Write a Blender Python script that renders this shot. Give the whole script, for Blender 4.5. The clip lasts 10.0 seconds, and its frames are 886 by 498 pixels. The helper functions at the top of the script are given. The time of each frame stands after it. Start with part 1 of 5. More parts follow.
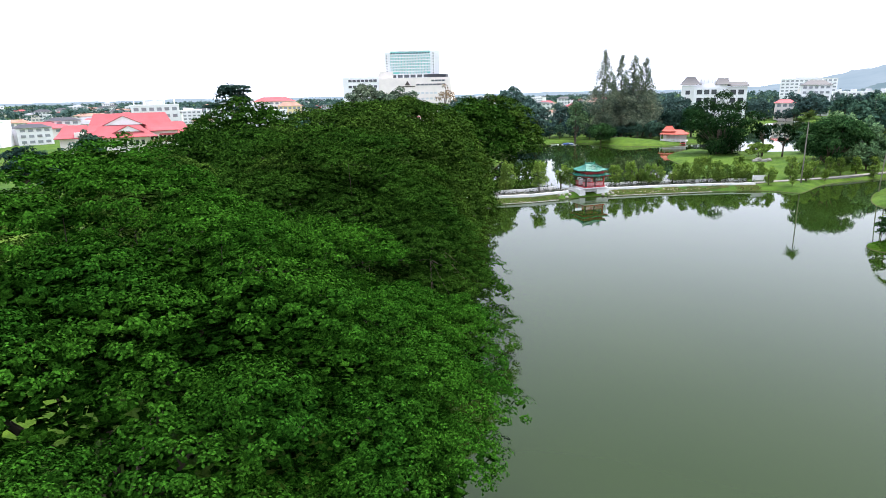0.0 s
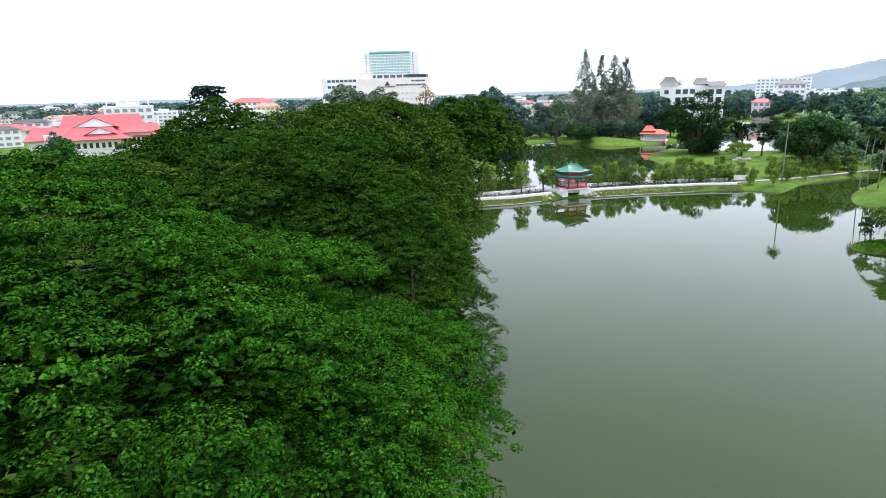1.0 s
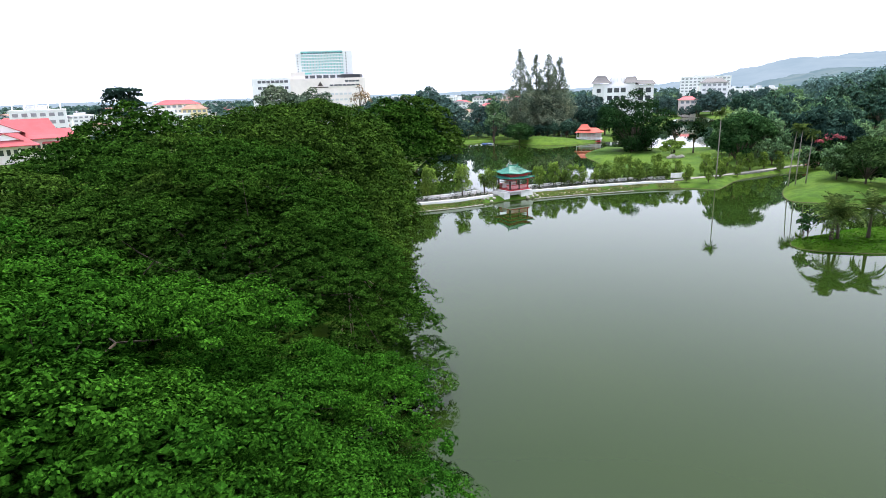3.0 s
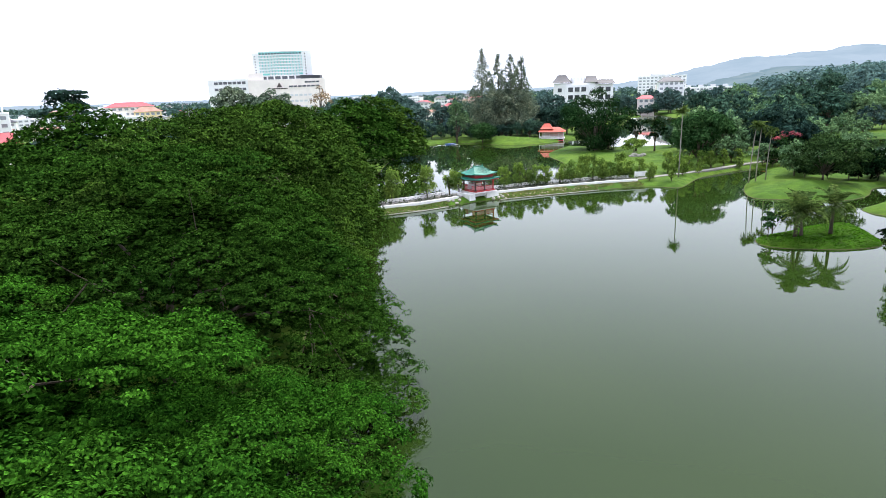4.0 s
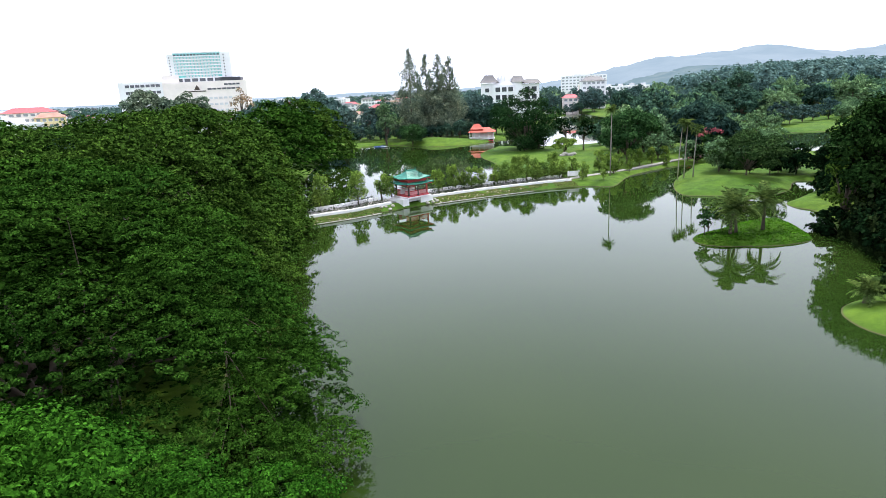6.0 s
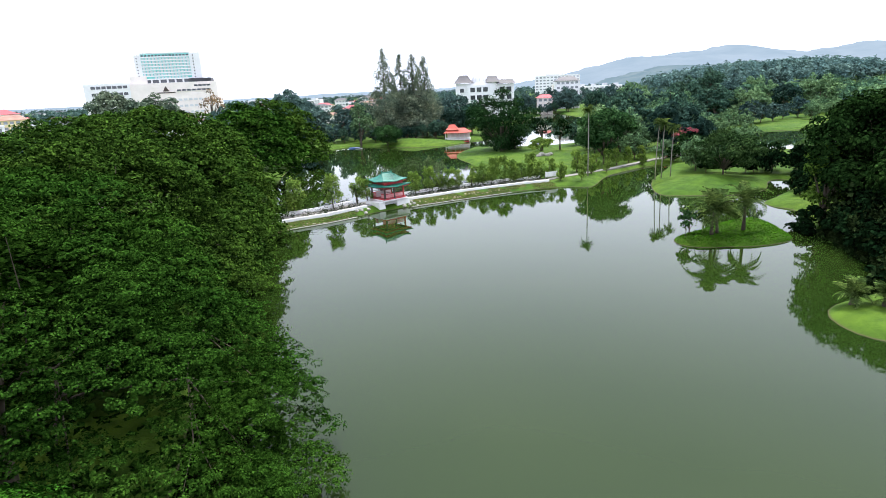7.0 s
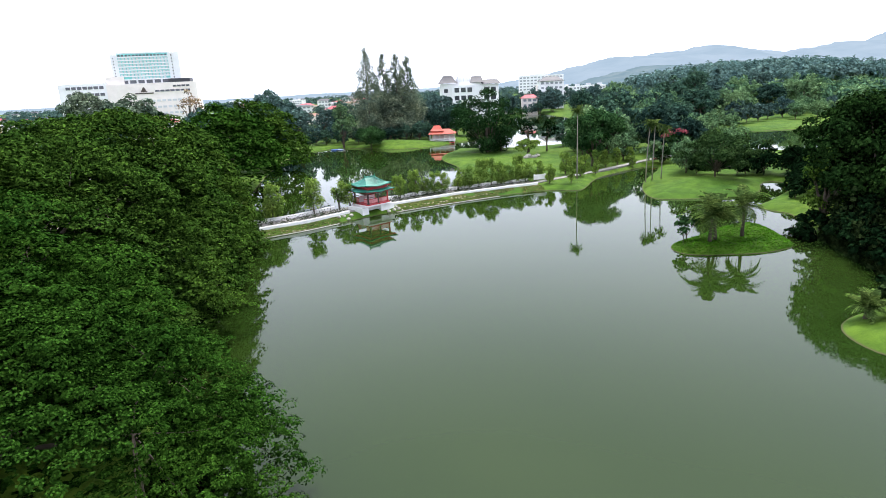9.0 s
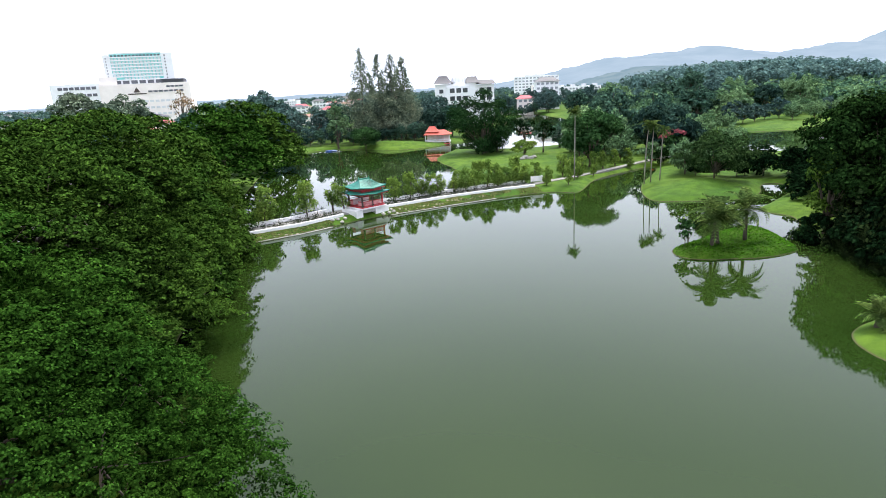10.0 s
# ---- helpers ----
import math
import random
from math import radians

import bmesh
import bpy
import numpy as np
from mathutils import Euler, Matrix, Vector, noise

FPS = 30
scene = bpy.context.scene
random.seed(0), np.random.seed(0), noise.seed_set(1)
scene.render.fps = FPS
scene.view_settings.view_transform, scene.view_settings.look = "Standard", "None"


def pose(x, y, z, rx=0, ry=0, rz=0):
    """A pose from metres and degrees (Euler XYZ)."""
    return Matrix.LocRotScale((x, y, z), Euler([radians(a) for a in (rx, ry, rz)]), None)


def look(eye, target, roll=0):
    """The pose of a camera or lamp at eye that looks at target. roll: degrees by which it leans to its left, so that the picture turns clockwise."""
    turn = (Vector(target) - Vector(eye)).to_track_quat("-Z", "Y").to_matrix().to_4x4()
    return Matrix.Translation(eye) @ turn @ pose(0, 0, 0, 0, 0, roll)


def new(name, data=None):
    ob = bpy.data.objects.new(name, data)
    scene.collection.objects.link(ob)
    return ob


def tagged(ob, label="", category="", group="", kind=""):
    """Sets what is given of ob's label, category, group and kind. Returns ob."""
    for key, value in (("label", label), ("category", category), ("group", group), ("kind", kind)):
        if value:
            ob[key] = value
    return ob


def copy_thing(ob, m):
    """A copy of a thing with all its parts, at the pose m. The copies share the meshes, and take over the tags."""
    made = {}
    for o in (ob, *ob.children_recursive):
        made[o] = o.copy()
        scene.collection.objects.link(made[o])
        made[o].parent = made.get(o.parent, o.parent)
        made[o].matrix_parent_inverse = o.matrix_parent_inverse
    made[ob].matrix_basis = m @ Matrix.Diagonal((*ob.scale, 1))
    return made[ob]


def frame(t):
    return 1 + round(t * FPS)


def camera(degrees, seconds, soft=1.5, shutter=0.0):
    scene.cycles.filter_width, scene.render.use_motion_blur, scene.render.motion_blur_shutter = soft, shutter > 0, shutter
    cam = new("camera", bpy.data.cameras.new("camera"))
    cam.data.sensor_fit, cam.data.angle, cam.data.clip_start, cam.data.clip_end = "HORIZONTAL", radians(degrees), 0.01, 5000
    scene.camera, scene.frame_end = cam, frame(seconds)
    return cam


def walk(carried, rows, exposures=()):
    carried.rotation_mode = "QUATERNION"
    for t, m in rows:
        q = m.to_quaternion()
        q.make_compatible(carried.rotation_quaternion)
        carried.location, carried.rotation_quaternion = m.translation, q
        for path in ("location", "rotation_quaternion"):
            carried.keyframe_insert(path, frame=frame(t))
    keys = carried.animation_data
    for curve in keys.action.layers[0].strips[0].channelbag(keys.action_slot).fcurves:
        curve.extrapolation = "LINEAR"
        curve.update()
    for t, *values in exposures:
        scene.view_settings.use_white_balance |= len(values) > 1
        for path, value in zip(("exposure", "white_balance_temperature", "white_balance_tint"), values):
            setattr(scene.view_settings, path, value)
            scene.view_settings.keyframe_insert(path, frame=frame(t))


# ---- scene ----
cam = camera(73.0, 10.0, soft=0.2)
PATH = [
    (0, (0.000, -0.000, 19.999), (-2.156, 9.434, 17.477), -1.20),
    (0.5, (-0.246, 1.064, 20.015), (-2.274, 10.525, 17.490), -1.24),
    (1, (-0.456, 2.080, 20.071), (-2.313, 11.575, 17.544), -1.35),
    (1.5, (-0.664, 3.091, 20.132), (-2.330, 12.620, 17.600), -1.42),
    (2, (-0.880, 4.159, 20.202), (-2.295, 13.726, 17.659), -1.51),
    (2.5, (-1.079, 5.288, 20.215), (-2.231, 14.888, 17.665), -1.60),
    (4, (-1.538, 8.860, 20.153), (-1.827, 18.520, 17.584), -2.12),
    (4.5, (-1.686, 9.956, 20.167), (-1.686, 19.618, 17.587), -2.22),
    (5, (-1.758, 11.110, 20.159), (-1.465, 20.765, 17.573), -2.36),
    (5.5, (-1.834, 12.180, 20.159), (-1.269, 21.821, 17.566), -2.50),
    (7, (-1.888, 15.513, 20.130), (-0.667, 25.088, 17.518), -2.84),
    (7.5, (-1.841, 16.531, 20.134), (-0.543, 26.096, 17.520), -2.85),
    (8, (-1.771, 17.555, 20.188), (-0.406, 27.110, 17.570), -2.86),
    (8.5, (-1.713, 18.549, 20.209), (-0.290, 28.094, 17.589), -2.88),
    (9, (-1.585, 19.566, 20.205), (-0.110, 29.102, 17.583), -2.90),
    (9.5, (-1.457, 20.523, 20.192), (0.058, 30.054, 17.573), -2.88),
    (10, (-1.313, 21.515, 20.182), (0.237, 31.041, 17.564), -2.89),
]
walk(cam, [(t, look(eye, target, roll)) for t, eye, target, roll in PATH])


# ---- world, sun, exposure ----
world = bpy.data.worlds.new("overcast_sky")
scene.world = world
world.use_nodes = True
wn, wl = world.node_tree.nodes, world.node_tree.links
sky = wn.new("ShaderNodeTexSky")
sky.sky_type, sky.sun_disc = "NISHITA", False
sky.sun_elevation, sky.sun_rotation = radians(61), radians(36)
sky.air_density, sky.dust_density, sky.ozone_density = 1.0, 6.0, 1.0
veil = wn.new("ShaderNodeMix")
veil.data_type, veil.blend_type = "RGBA", "MIX"
veil.inputs[0].default_value = 0.86
veil.inputs[7].default_value = (12.4, 13.1, 15.8, 1)
wl.new(sky.outputs[0], veil.inputs[6])
split = wn.new("ShaderNodeSeparateXYZ")
wl.new(wn.new("ShaderNodeTexCoord").outputs["Generated"], split.inputs[0])
rise = wn.new("ShaderNodeMapRange")
rise.inputs[1].default_value, rise.inputs[2].default_value = 0.55, 1.0
rise.inputs[3].default_value, rise.inputs[4].default_value = 1.06, 1.9
wl.new(split.outputs[2], rise.inputs[0])
low = wn.new("ShaderNodeMapRange")
low.inputs[1].default_value, low.inputs[2].default_value = 0.0, 0.45
low.inputs[3].default_value, low.inputs[4].default_value = 1.28, 0.95
wl.new(split.outputs[2], low.inputs[0])
both = wn.new("ShaderNodeMath")
both.operation = "MULTIPLY"
wl.new(rise.outputs[0], both.inputs[0])
wl.new(low.outputs[0], both.inputs[1])
dim = wn.new("ShaderNodeVectorMath")
dim.operation = "SCALE"
wl.new(veil.outputs[2], dim.inputs[0])
wl.new(both.outputs[0], dim.inputs["Scale"])
wl.new(dim.outputs[0], wn["Background"].inputs[0])
wn["Background"].inputs[1].default_value = 0.135

sun = new("sun", bpy.data.lights.new("sun", "SUN"))
sun.data.energy, sun.data.angle, sun.data.color = 5.0, radians(10), (1.0, 0.96, 0.9)
sun.matrix_world = look((45, 62, 140), (0, 0, 0))
scene.view_settings.exposure = 0.0


# ---- materials ----
def shader(name):
    m = bpy.data.materials.new(name)
    m.use_nodes = True
    return m, m.node_tree.nodes, m.node_tree.links, m.node_tree.nodes["Principled BSDF"]


def ramp_of(n, l, source, stops):
    r = n.new("ShaderNodeValToRGB")
    while len(r.color_ramp.elements) < len(stops):
        r.color_ramp.elements.new(0.5)
    for e, (at, c) in zip(r.color_ramp.elements, stops):
        e.position, e.color = at, (*c, 1)
    l.new(source, r.inputs[0])
    return r


def noise_of(n, l, scale, detail=4.0, rough=0.55, vector=None):
    t = n.new("ShaderNodeTexNoise")
    t.inputs["Scale"].default_value, t.inputs["Detail"].default_value, t.inputs["Roughness"].default_value = scale, detail, rough
    if vector is None:
        vector = n.new("ShaderNodeNewGeometry").outputs["Position"]
    l.new(vector, t.inputs["Vector"])
    return t


def mixed(n, l, fac, a, b, mode="MIX"):
    m = n.new("ShaderNodeMix")
    m.data_type, m.blend_type = "RGBA", mode
    for socket, v in ((m.inputs[0], fac), (m.inputs[6], a), (m.inputs[7], b)):
        if isinstance(v, (int, float)):
            socket.default_value = v
        elif isinstance(v, tuple):
            socket.default_value = (*v, 1)
        else:
            l.new(v, socket)
    return m.outputs[2]


def plain(name, rgb, rough=0.7, metal=0.0, grain=1.5, spread=0.18, bump=0.15, fine=14.0):
    """A surface with stains at a large scale and grain at a small one."""
    m, n, l, b = shader(name)
    big, small = noise_of(n, l, grain), noise_of(n, l, fine, 6.0)
    lo, hi = tuple(c * (1 - spread) for c in rgb), tuple(min(1, c * (1 + spread)) for c in rgb)
    r = ramp_of(n, l, big.outputs[0], [(0.3, lo), (0.7, hi)])
    col = mixed(n, l, 0.25, r.outputs[0], small.outputs[0], "SOFT_LIGHT")
    l.new(col, b.inputs["Base Color"])
    b.inputs["Roughness"].default_value, b.inputs["Metallic"].default_value = rough, metal
    if bump:
        bp = n.new("ShaderNodeBump")
        bp.inputs["Strength"].default_value, bp.inputs["Distance"].default_value = bump, 0.05
        l.new(small.outputs[0], bp.inputs["Height"])
        l.new(bp.outputs[0], b.inputs["Normal"])
    return m


def foliage(name, dark, light, patch=0.25, through_light=0.2, gloss=0.6, leaflets=5.0, cover=0.62):
    """Leaves: colour by island and by patch, cut into leaflets, some light shining through."""
    m, n, l, b = shader(name)
    geo = n.new("ShaderNodeNewGeometry")
    isle = ramp_of(n, l, geo.outputs["Random Per Island"], [(0.0, dark), (0.75, light), (1.0, tuple(c * 1.35 for c in light))])
    big = noise_of(n, l, patch, 3.0)
    tint = ramp_of(n, l, big.outputs[0], [(0.32, (0.55, 0.62, 0.6)), (0.7, (1.15, 1.05, 0.9))])
    col = mixed(n, l, 1.0, isle.outputs[0], tint.outputs[0], "MULTIPLY")
    # each blade carries many small leaflets, each with its own tone and tilt
    vor = n.new("ShaderNodeTexVoronoi")
    vor.inputs["Scale"].default_value = leaflets
    l.new(geo.outputs["Position"], vor.inputs["Vector"])
    chan = n.new("ShaderNodeSeparateColor")
    l.new(vor.outputs["Color"], chan.inputs[0])
    tone = ramp_of(n, l, chan.outputs[0], [(0.0, (0.5, 0.52, 0.5)), (0.6, (1.0, 1.0, 1.0)), (1.0, (1.6, 1.52, 1.5))])
    col = mixed(n, l, 1.0, col, tone.outputs[0], "MULTIPLY")
    lean = n.new("ShaderNodeVectorMath")
    lean.operation = "MULTIPLY_ADD"
    l.new(vor.outputs["Color"], lean.inputs[0])
    lean.inputs[1].default_value, lean.inputs[2].default_value = (0.8, 0.8, 0.6), (-0.4, -0.4, -0.3)
    tip = n.new("ShaderNodeVectorMath")
    l.new(lean.outputs[0], tip.inputs[0])
    l.new(geo.outputs["Normal"], tip.inputs[1])
    unit = n.new("ShaderNodeVectorMath")
    unit.operation = "NORMALIZE"
    l.new(tip.outputs[0], unit.inputs[0])
    l.new(unit.outputs[0], b.inputs["Normal"])
    l.new(col, b.inputs["Base Color"])
    b.inputs["Roughness"].default_value = gloss
    b.inputs["Specular IOR Level"].default_value = 0.0
    tr = n.new("ShaderNodeBsdfTranslucent")
    l.new(col, tr.inputs[0])
    mx = n.new("ShaderNodeMixShader")
    mx.inputs[0].default_value = through_light
    l.new(b.outputs[0], mx.inputs[1])
    l.new(tr.outputs[0], mx.inputs[2])
    # between the leaflets one sees through the spray
    gap = n.new("ShaderNodeMath")
    gap.operation = "GREATER_THAN"
    gap.inputs[1].default_value = cover
    l.new(vor.outputs["Distance"], gap.inputs[0])
    air = n.new("ShaderNodeMixShader")
    l.new(gap.outputs[0], air.inputs[0])
    l.new(mx.outputs[0], air.inputs[1])
    l.new(n.new("ShaderNodeBsdfTransparent").outputs[0], air.inputs[2])
    l.new(air.outputs[0], n["Material Output"].inputs[0])
    return m


def grass_material():
    m, n, l, b = shader("park_grass")
    big, mid, small = noise_of(n, l, 0.05), noise_of(n, l, 0.6), noise_of(n, l, 9.0, 6.0)
    a = ramp_of(n, l, big.outputs[0], [(0.35, (0.034, 0.092, 0.007)), (0.65, (0.078, 0.142, 0.012))])
    c = ramp_of(n, l, mid.outputs[0], [(0.3, (0.55, 0.62, 0.5)), (0.7, (1.22, 1.14, 1.0))])
    col = mixed(n, l, 1.0, a.outputs[0], c.outputs[0], "MULTIPLY")
    col = mixed(n, l, 0.4, col, small.outputs[0], "SOFT_LIGHT")
    # bare wet soil where the sheet dips under the waterline
    pos = n.new("ShaderNodeNewGeometry").outputs["Position"]
    sep = n.new("ShaderNodeSeparateXYZ")
    l.new(pos, sep.inputs[0])
    mr = n.new("ShaderNodeMapRange")
    mr.inputs[1].default_value, mr.inputs[2].default_value = 0.01, 0.1
    l.new(sep.outputs[2], mr.inputs[0])
    col = mixed(n, l, mr.outputs[0], (0.07, 0.06, 0.035), col)
    l.new(col, b.inputs["Base Color"])
    b.inputs["Roughness"].default_value = 0.9
    b.inputs["Specular IOR Level"].default_value = 0.15
    bp = n.new("ShaderNodeBump")
    bp.inputs["Strength"].default_value, bp.inputs["Distance"].default_value = 0.6, 0.12
    l.new(small.outputs[0], bp.inputs["Height"])
    l.new(bp.outputs[0], b.inputs["Normal"])
    return m


def water_material():
    m, n, l, b = shader("lake_water")
    murk = noise_of(n, l, 0.03, 3.0)
    r = ramp_of(n, l, murk.outputs[0], [(0.3, (0.011, 0.026, 0.004)), (0.7, (0.018, 0.034, 0.006))])
    l.new(r.outputs[0], b.inputs["Base Color"])
    b.inputs["Roughness"].default_value, b.inputs["IOR"].default_value = 0.0, 1.33
    wave, ripple = noise_of(n, l, 0.5, 3.0), noise_of(n, l, 3.5, 3.0)
    add = n.new("ShaderNodeMath")
    add.operation = "ADD"
    l.new(wave.outputs[0], add.inputs[0])
    l.new(ripple.outputs[0], add.inputs[1])
    bp = n.new("ShaderNodeBump")
    bp.inputs["Strength"].default_value, bp.inputs["Distance"].default_value = 0.018, 0.05
    l.new(add.outputs[0], bp.inputs["Height"])
    l.new(bp.outputs[0], b.inputs["Normal"])
    return m


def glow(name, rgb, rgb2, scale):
    """A far backdrop that gives off its own even light; haze is put into its colours."""
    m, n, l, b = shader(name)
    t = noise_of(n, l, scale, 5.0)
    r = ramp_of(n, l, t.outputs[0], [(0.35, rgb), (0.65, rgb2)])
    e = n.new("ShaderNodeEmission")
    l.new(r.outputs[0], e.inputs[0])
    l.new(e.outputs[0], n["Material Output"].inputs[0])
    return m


def glass_material(name, rgb, rough=0.08):
    m, n, l, b = shader(name)
    t = noise_of(n, l, 0.35, 2.0)
    r = ramp_of(n, l, t.outputs[0], [(0.3, tuple(c * 0.7 for c in rgb)), (0.7, rgb)])
    l.new(r.outputs[0], b.inputs["Base Color"])
    b.inputs["Roughness"].default_value, b.inputs["Specular IOR Level"].default_value = rough, 0.8
    return m


GRASS, WATER = grass_material(), water_material()
RAIN_BRIGHT = foliage("rain_tree_leaves_fresh", (0.006, 0.028, 0.003), (0.027, 0.096, 0.01), 0.3, 0.03, leaflets=21.0, cover=2.0)
RAIN_DARK = foliage("rain_tree_leaves_dark", (0.006, 0.022, 0.003), (0.03, 0.083, 0.012), 0.16, 0.03, leaflets=13.0, cover=2.0)
RAIN_OLIVE = foliage("rain_tree_leaves_olive", (0.013, 0.034, 0.006), (0.046, 0.1, 0.016), 0.14, 0.03, leaflets=8.0, cover=2.0)
WILLOW = foliage("bottlebrush_leaves", (0.1, 0.18, 0.034), (0.21, 0.33, 0.075), 0.5, 0.4, leaflets=5.0, cover=2.0)
# near-black: deep shade is put into the leaf colour
SHADE_TONED_FICUS = foliage("shade_toned_fig_leaves", (0.002, 0.007, 0.003), (0.009, 0.026, 0.01), 0.3, 0.04, leaflets=4.0, cover=2.0)
# darkened: the shade on the side towards the lake is in the colour
SHADE = foliage("lakeside_shade_toned_fig_leaves", (0.003, 0.011, 0.003), (0.02, 0.05, 0.013), 0.16, 0.04, leaflets=5.0, cover=2.0)
CANOPY = foliage("lakeside_leaves", (0.005, 0.017, 0.006), (0.024, 0.064, 0.022), 0.2, 0.05, leaflets=4.5)
LAWN_TREE = foliage("lawn_tree_leaves", (0.014, 0.036, 0.012), (0.05, 0.1, 0.034), 0.3, 0.1, leaflets=5.0)
BROAD = foliage("broadleaf", (0.018, 0.056, 0.02), (0.05, 0.12, 0.042), 0.15, leaflets=4.0)
# distance haze is put into these woodland greens, paler and bluer
HAZED_BROAD = foliage("hazed_far_broadleaf", (0.025, 0.065, 0.045), (0.075, 0.155, 0.1), 0.1, leaflets=1.2, cover=2.0)
HAZED_WOOD_LEAVES = foliage("hazed_woodland_leaves", (0.02, 0.055, 0.045), (0.075, 0.15, 0.11), 0.08, leaflets=2.2)
DARK_HAZED_WOOD_LEAVES = foliage("dark_hazed_woodland_leaves", (0.01, 0.028, 0.026), (0.038, 0.08, 0.066), 0.1, leaflets=2.2)
# haze over the far trees put into the colour as blue and paleness
HAZE_BLUED = foliage("haze_blued_leaves", (0.038, 0.08, 0.084), (0.084, 0.148, 0.145), 0.1, leaflets=1.8)
# light green, with blue added for the haze over the woods
BAMBOO = foliage("hazed_bamboo_leaves", (0.075, 0.15, 0.08), (0.17, 0.29, 0.15), 0.12, 0.3, leaflets=2.6)
NEEDLE = foliage("casuarina_needles", (0.09, 0.135, 0.1), (0.23, 0.29, 0.22), 0.2, 0.4, leaflets=2.4)
GREY_GREEN = foliage("pale_tree_leaves", (0.05, 0.08, 0.06), (0.17, 0.23, 0.17), 0.1, 0.25, leaflets=1.6, cover=2.0)
DRY_LEAVES = foliage("dry_leaves", (0.2, 0.13, 0.09), (0.36, 0.27, 0.19), 0.2, 0.25, leaflets=2.0, cover=2.0)
# the hill's haze is in this leaf colour: lighter and bluer than leaves
HAZED_HILL_LEAVES = foliage("hazed_hill_forest_leaves", (0.1, 0.18, 0.19), (0.135, 0.235, 0.235), 0.05, 0.3, leaflets=0.5, cover=2.0)
BANK_GRASS = foliage("dry_bank_grass", (0.07, 0.085, 0.03), (0.16, 0.15, 0.07), 0.9, 0.1, leaflets=6.0, cover=2.0)
ISLET_GRASS = foliage("islet_grass_blades", (0.03, 0.1, 0.007), (0.055, 0.16, 0.013), 0.5, 0.1, leaflets=6.0, cover=2.0)
# yellow of a sunlit clump, put into the leaf colour
LIT_LIME = foliage("lit_lime_leaves", (0.025, 0.06, 0.01), (0.1, 0.18, 0.03), 0.3, 0.15, leaflets=5.0, cover=2.0)
PALM = foliage("palm_fronds", (0.05, 0.095, 0.025), (0.12, 0.18, 0.055), 0.6, cover=2.0)
HEDGE = foliage("hedge_leaves", (0.014, 0.03, 0.012), (0.032, 0.055, 0.02), 0.6, cover=2.0)
PINK = foliage("pink_blossom", (0.28, 0.06, 0.09), (0.45, 0.13, 0.17), 0.6)
BARK = plain("grey_brown_bark", (0.075, 0.058, 0.043), 0.9, grain=0.8, spread=0.35, bump=0.6, fine=9.0)
PALE_BARK = plain("pale_palm_bark", (0.22, 0.2, 0.17), 0.85, grain=1.2, spread=0.2, bump=0.3)
WHITEWASH = plain("whitewashed_masonry", (0.78, 0.78, 0.76), 0.7, grain=0.9, spread=0.1)
OLD_WALL = plain("weathered_kerb_stone", (0.5, 0.5, 0.47), 0.8, grain=1.2, spread=0.2)
CONCRETE = plain("path_concrete", (0.21, 0.2, 0.18), 0.85, grain=0.6, spread=0.2)
ASPHALT = plain("road_asphalt", (0.09, 0.085, 0.085), 0.85, grain=0.3, spread=0.25)
OLD_ROCK = plain("tan_stone", (0.33, 0.28, 0.2), 0.9, grain=2.0, spread=0.35, bump=0.6, fine=6.0)
ROCK = plain("pale_rock", (0.36, 0.34, 0.3), 0.85, grain=1.5, spread=0.35, bump=0.6, fine=5.0)
GREEN_TILE = plain("green_glazed_tile", (0.012, 0.17, 0.12), 0.5, grain=1.5, spread=0.25, fine=8.0)
RED_PAINT = plain("red_paint", (0.42, 0.03, 0.035), 0.5, grain=2.0, spread=0.15)
PINK_PAINT = plain("pink_paint", (0.75, 0.35, 0.35), 0.6, grain=2.0, spread=0.12)
DARK_WOOD = plain("dark_wood", (0.06, 0.04, 0.035), 0.7, grain=2.0, spread=0.2)
RED_TILE = plain("faded_red_roof_tile", (0.38, 0.07, 0.08), 0.7, grain=0.3, spread=0.14, fine=4.0)
ORANGE_TILE = plain("orange_red_roof_tile", (0.38, 0.05, 0.025), 0.65, grain=0.4, spread=0.15)
GREY_TILE = plain("dark_grey_roof", (0.035, 0.035, 0.045), 0.6, grain=0.3, spread=0.2)
RUST_TILE = plain("rusty_roof_sheet", (0.32, 0.17, 0.12), 0.7, grain=0.2, spread=0.3)
PALE_ROOF = plain("pale_roof_sheet", (0.55, 0.56, 0.58), 0.5, grain=0.2, spread=0.15)
OLD_ROOF = plain("old_grey_roof_sheet", (0.22, 0.22, 0.24), 0.6, grain=0.2, spread=0.3)
CREAM = plain("cream_render", (0.8, 0.73, 0.69), 0.75, grain=0.15, spread=0.07)
WHITE = plain("white_render", (0.78, 0.78, 0.79), 0.7, grain=0.12, spread=0.06)
YELLOW = plain("yellowish_render", (0.75, 0.62, 0.35), 0.75, grain=0.15, spread=0.1)
TEAL_GLASS = glass_material("teal_window_glass", (0.16, 0.6, 0.56), 0.3)
# lighter than dark glass, to put distance haze into the far windows
HAZE_PALED_GLASS = glass_material("haze_paled_window_glass", (0.3, 0.32, 0.35))
DARK_GLASS = glass_material("dark_window_glass", (0.05, 0.055, 0.065))
BLUE_PAINT = plain("blue_paint", (0.05, 0.12, 0.4), 0.5)
# the ridges glow in a pale blue that stands for distance haze
FAR_HILL = glow("far_hill_haze_glow", (0.46, 0.6, 0.76), (0.55, 0.68, 0.84), 0.01)
MID_HILL = glow("nearer_hill_haze_glow", (0.27, 0.4, 0.5), (0.38, 0.5, 0.58), 0.015)


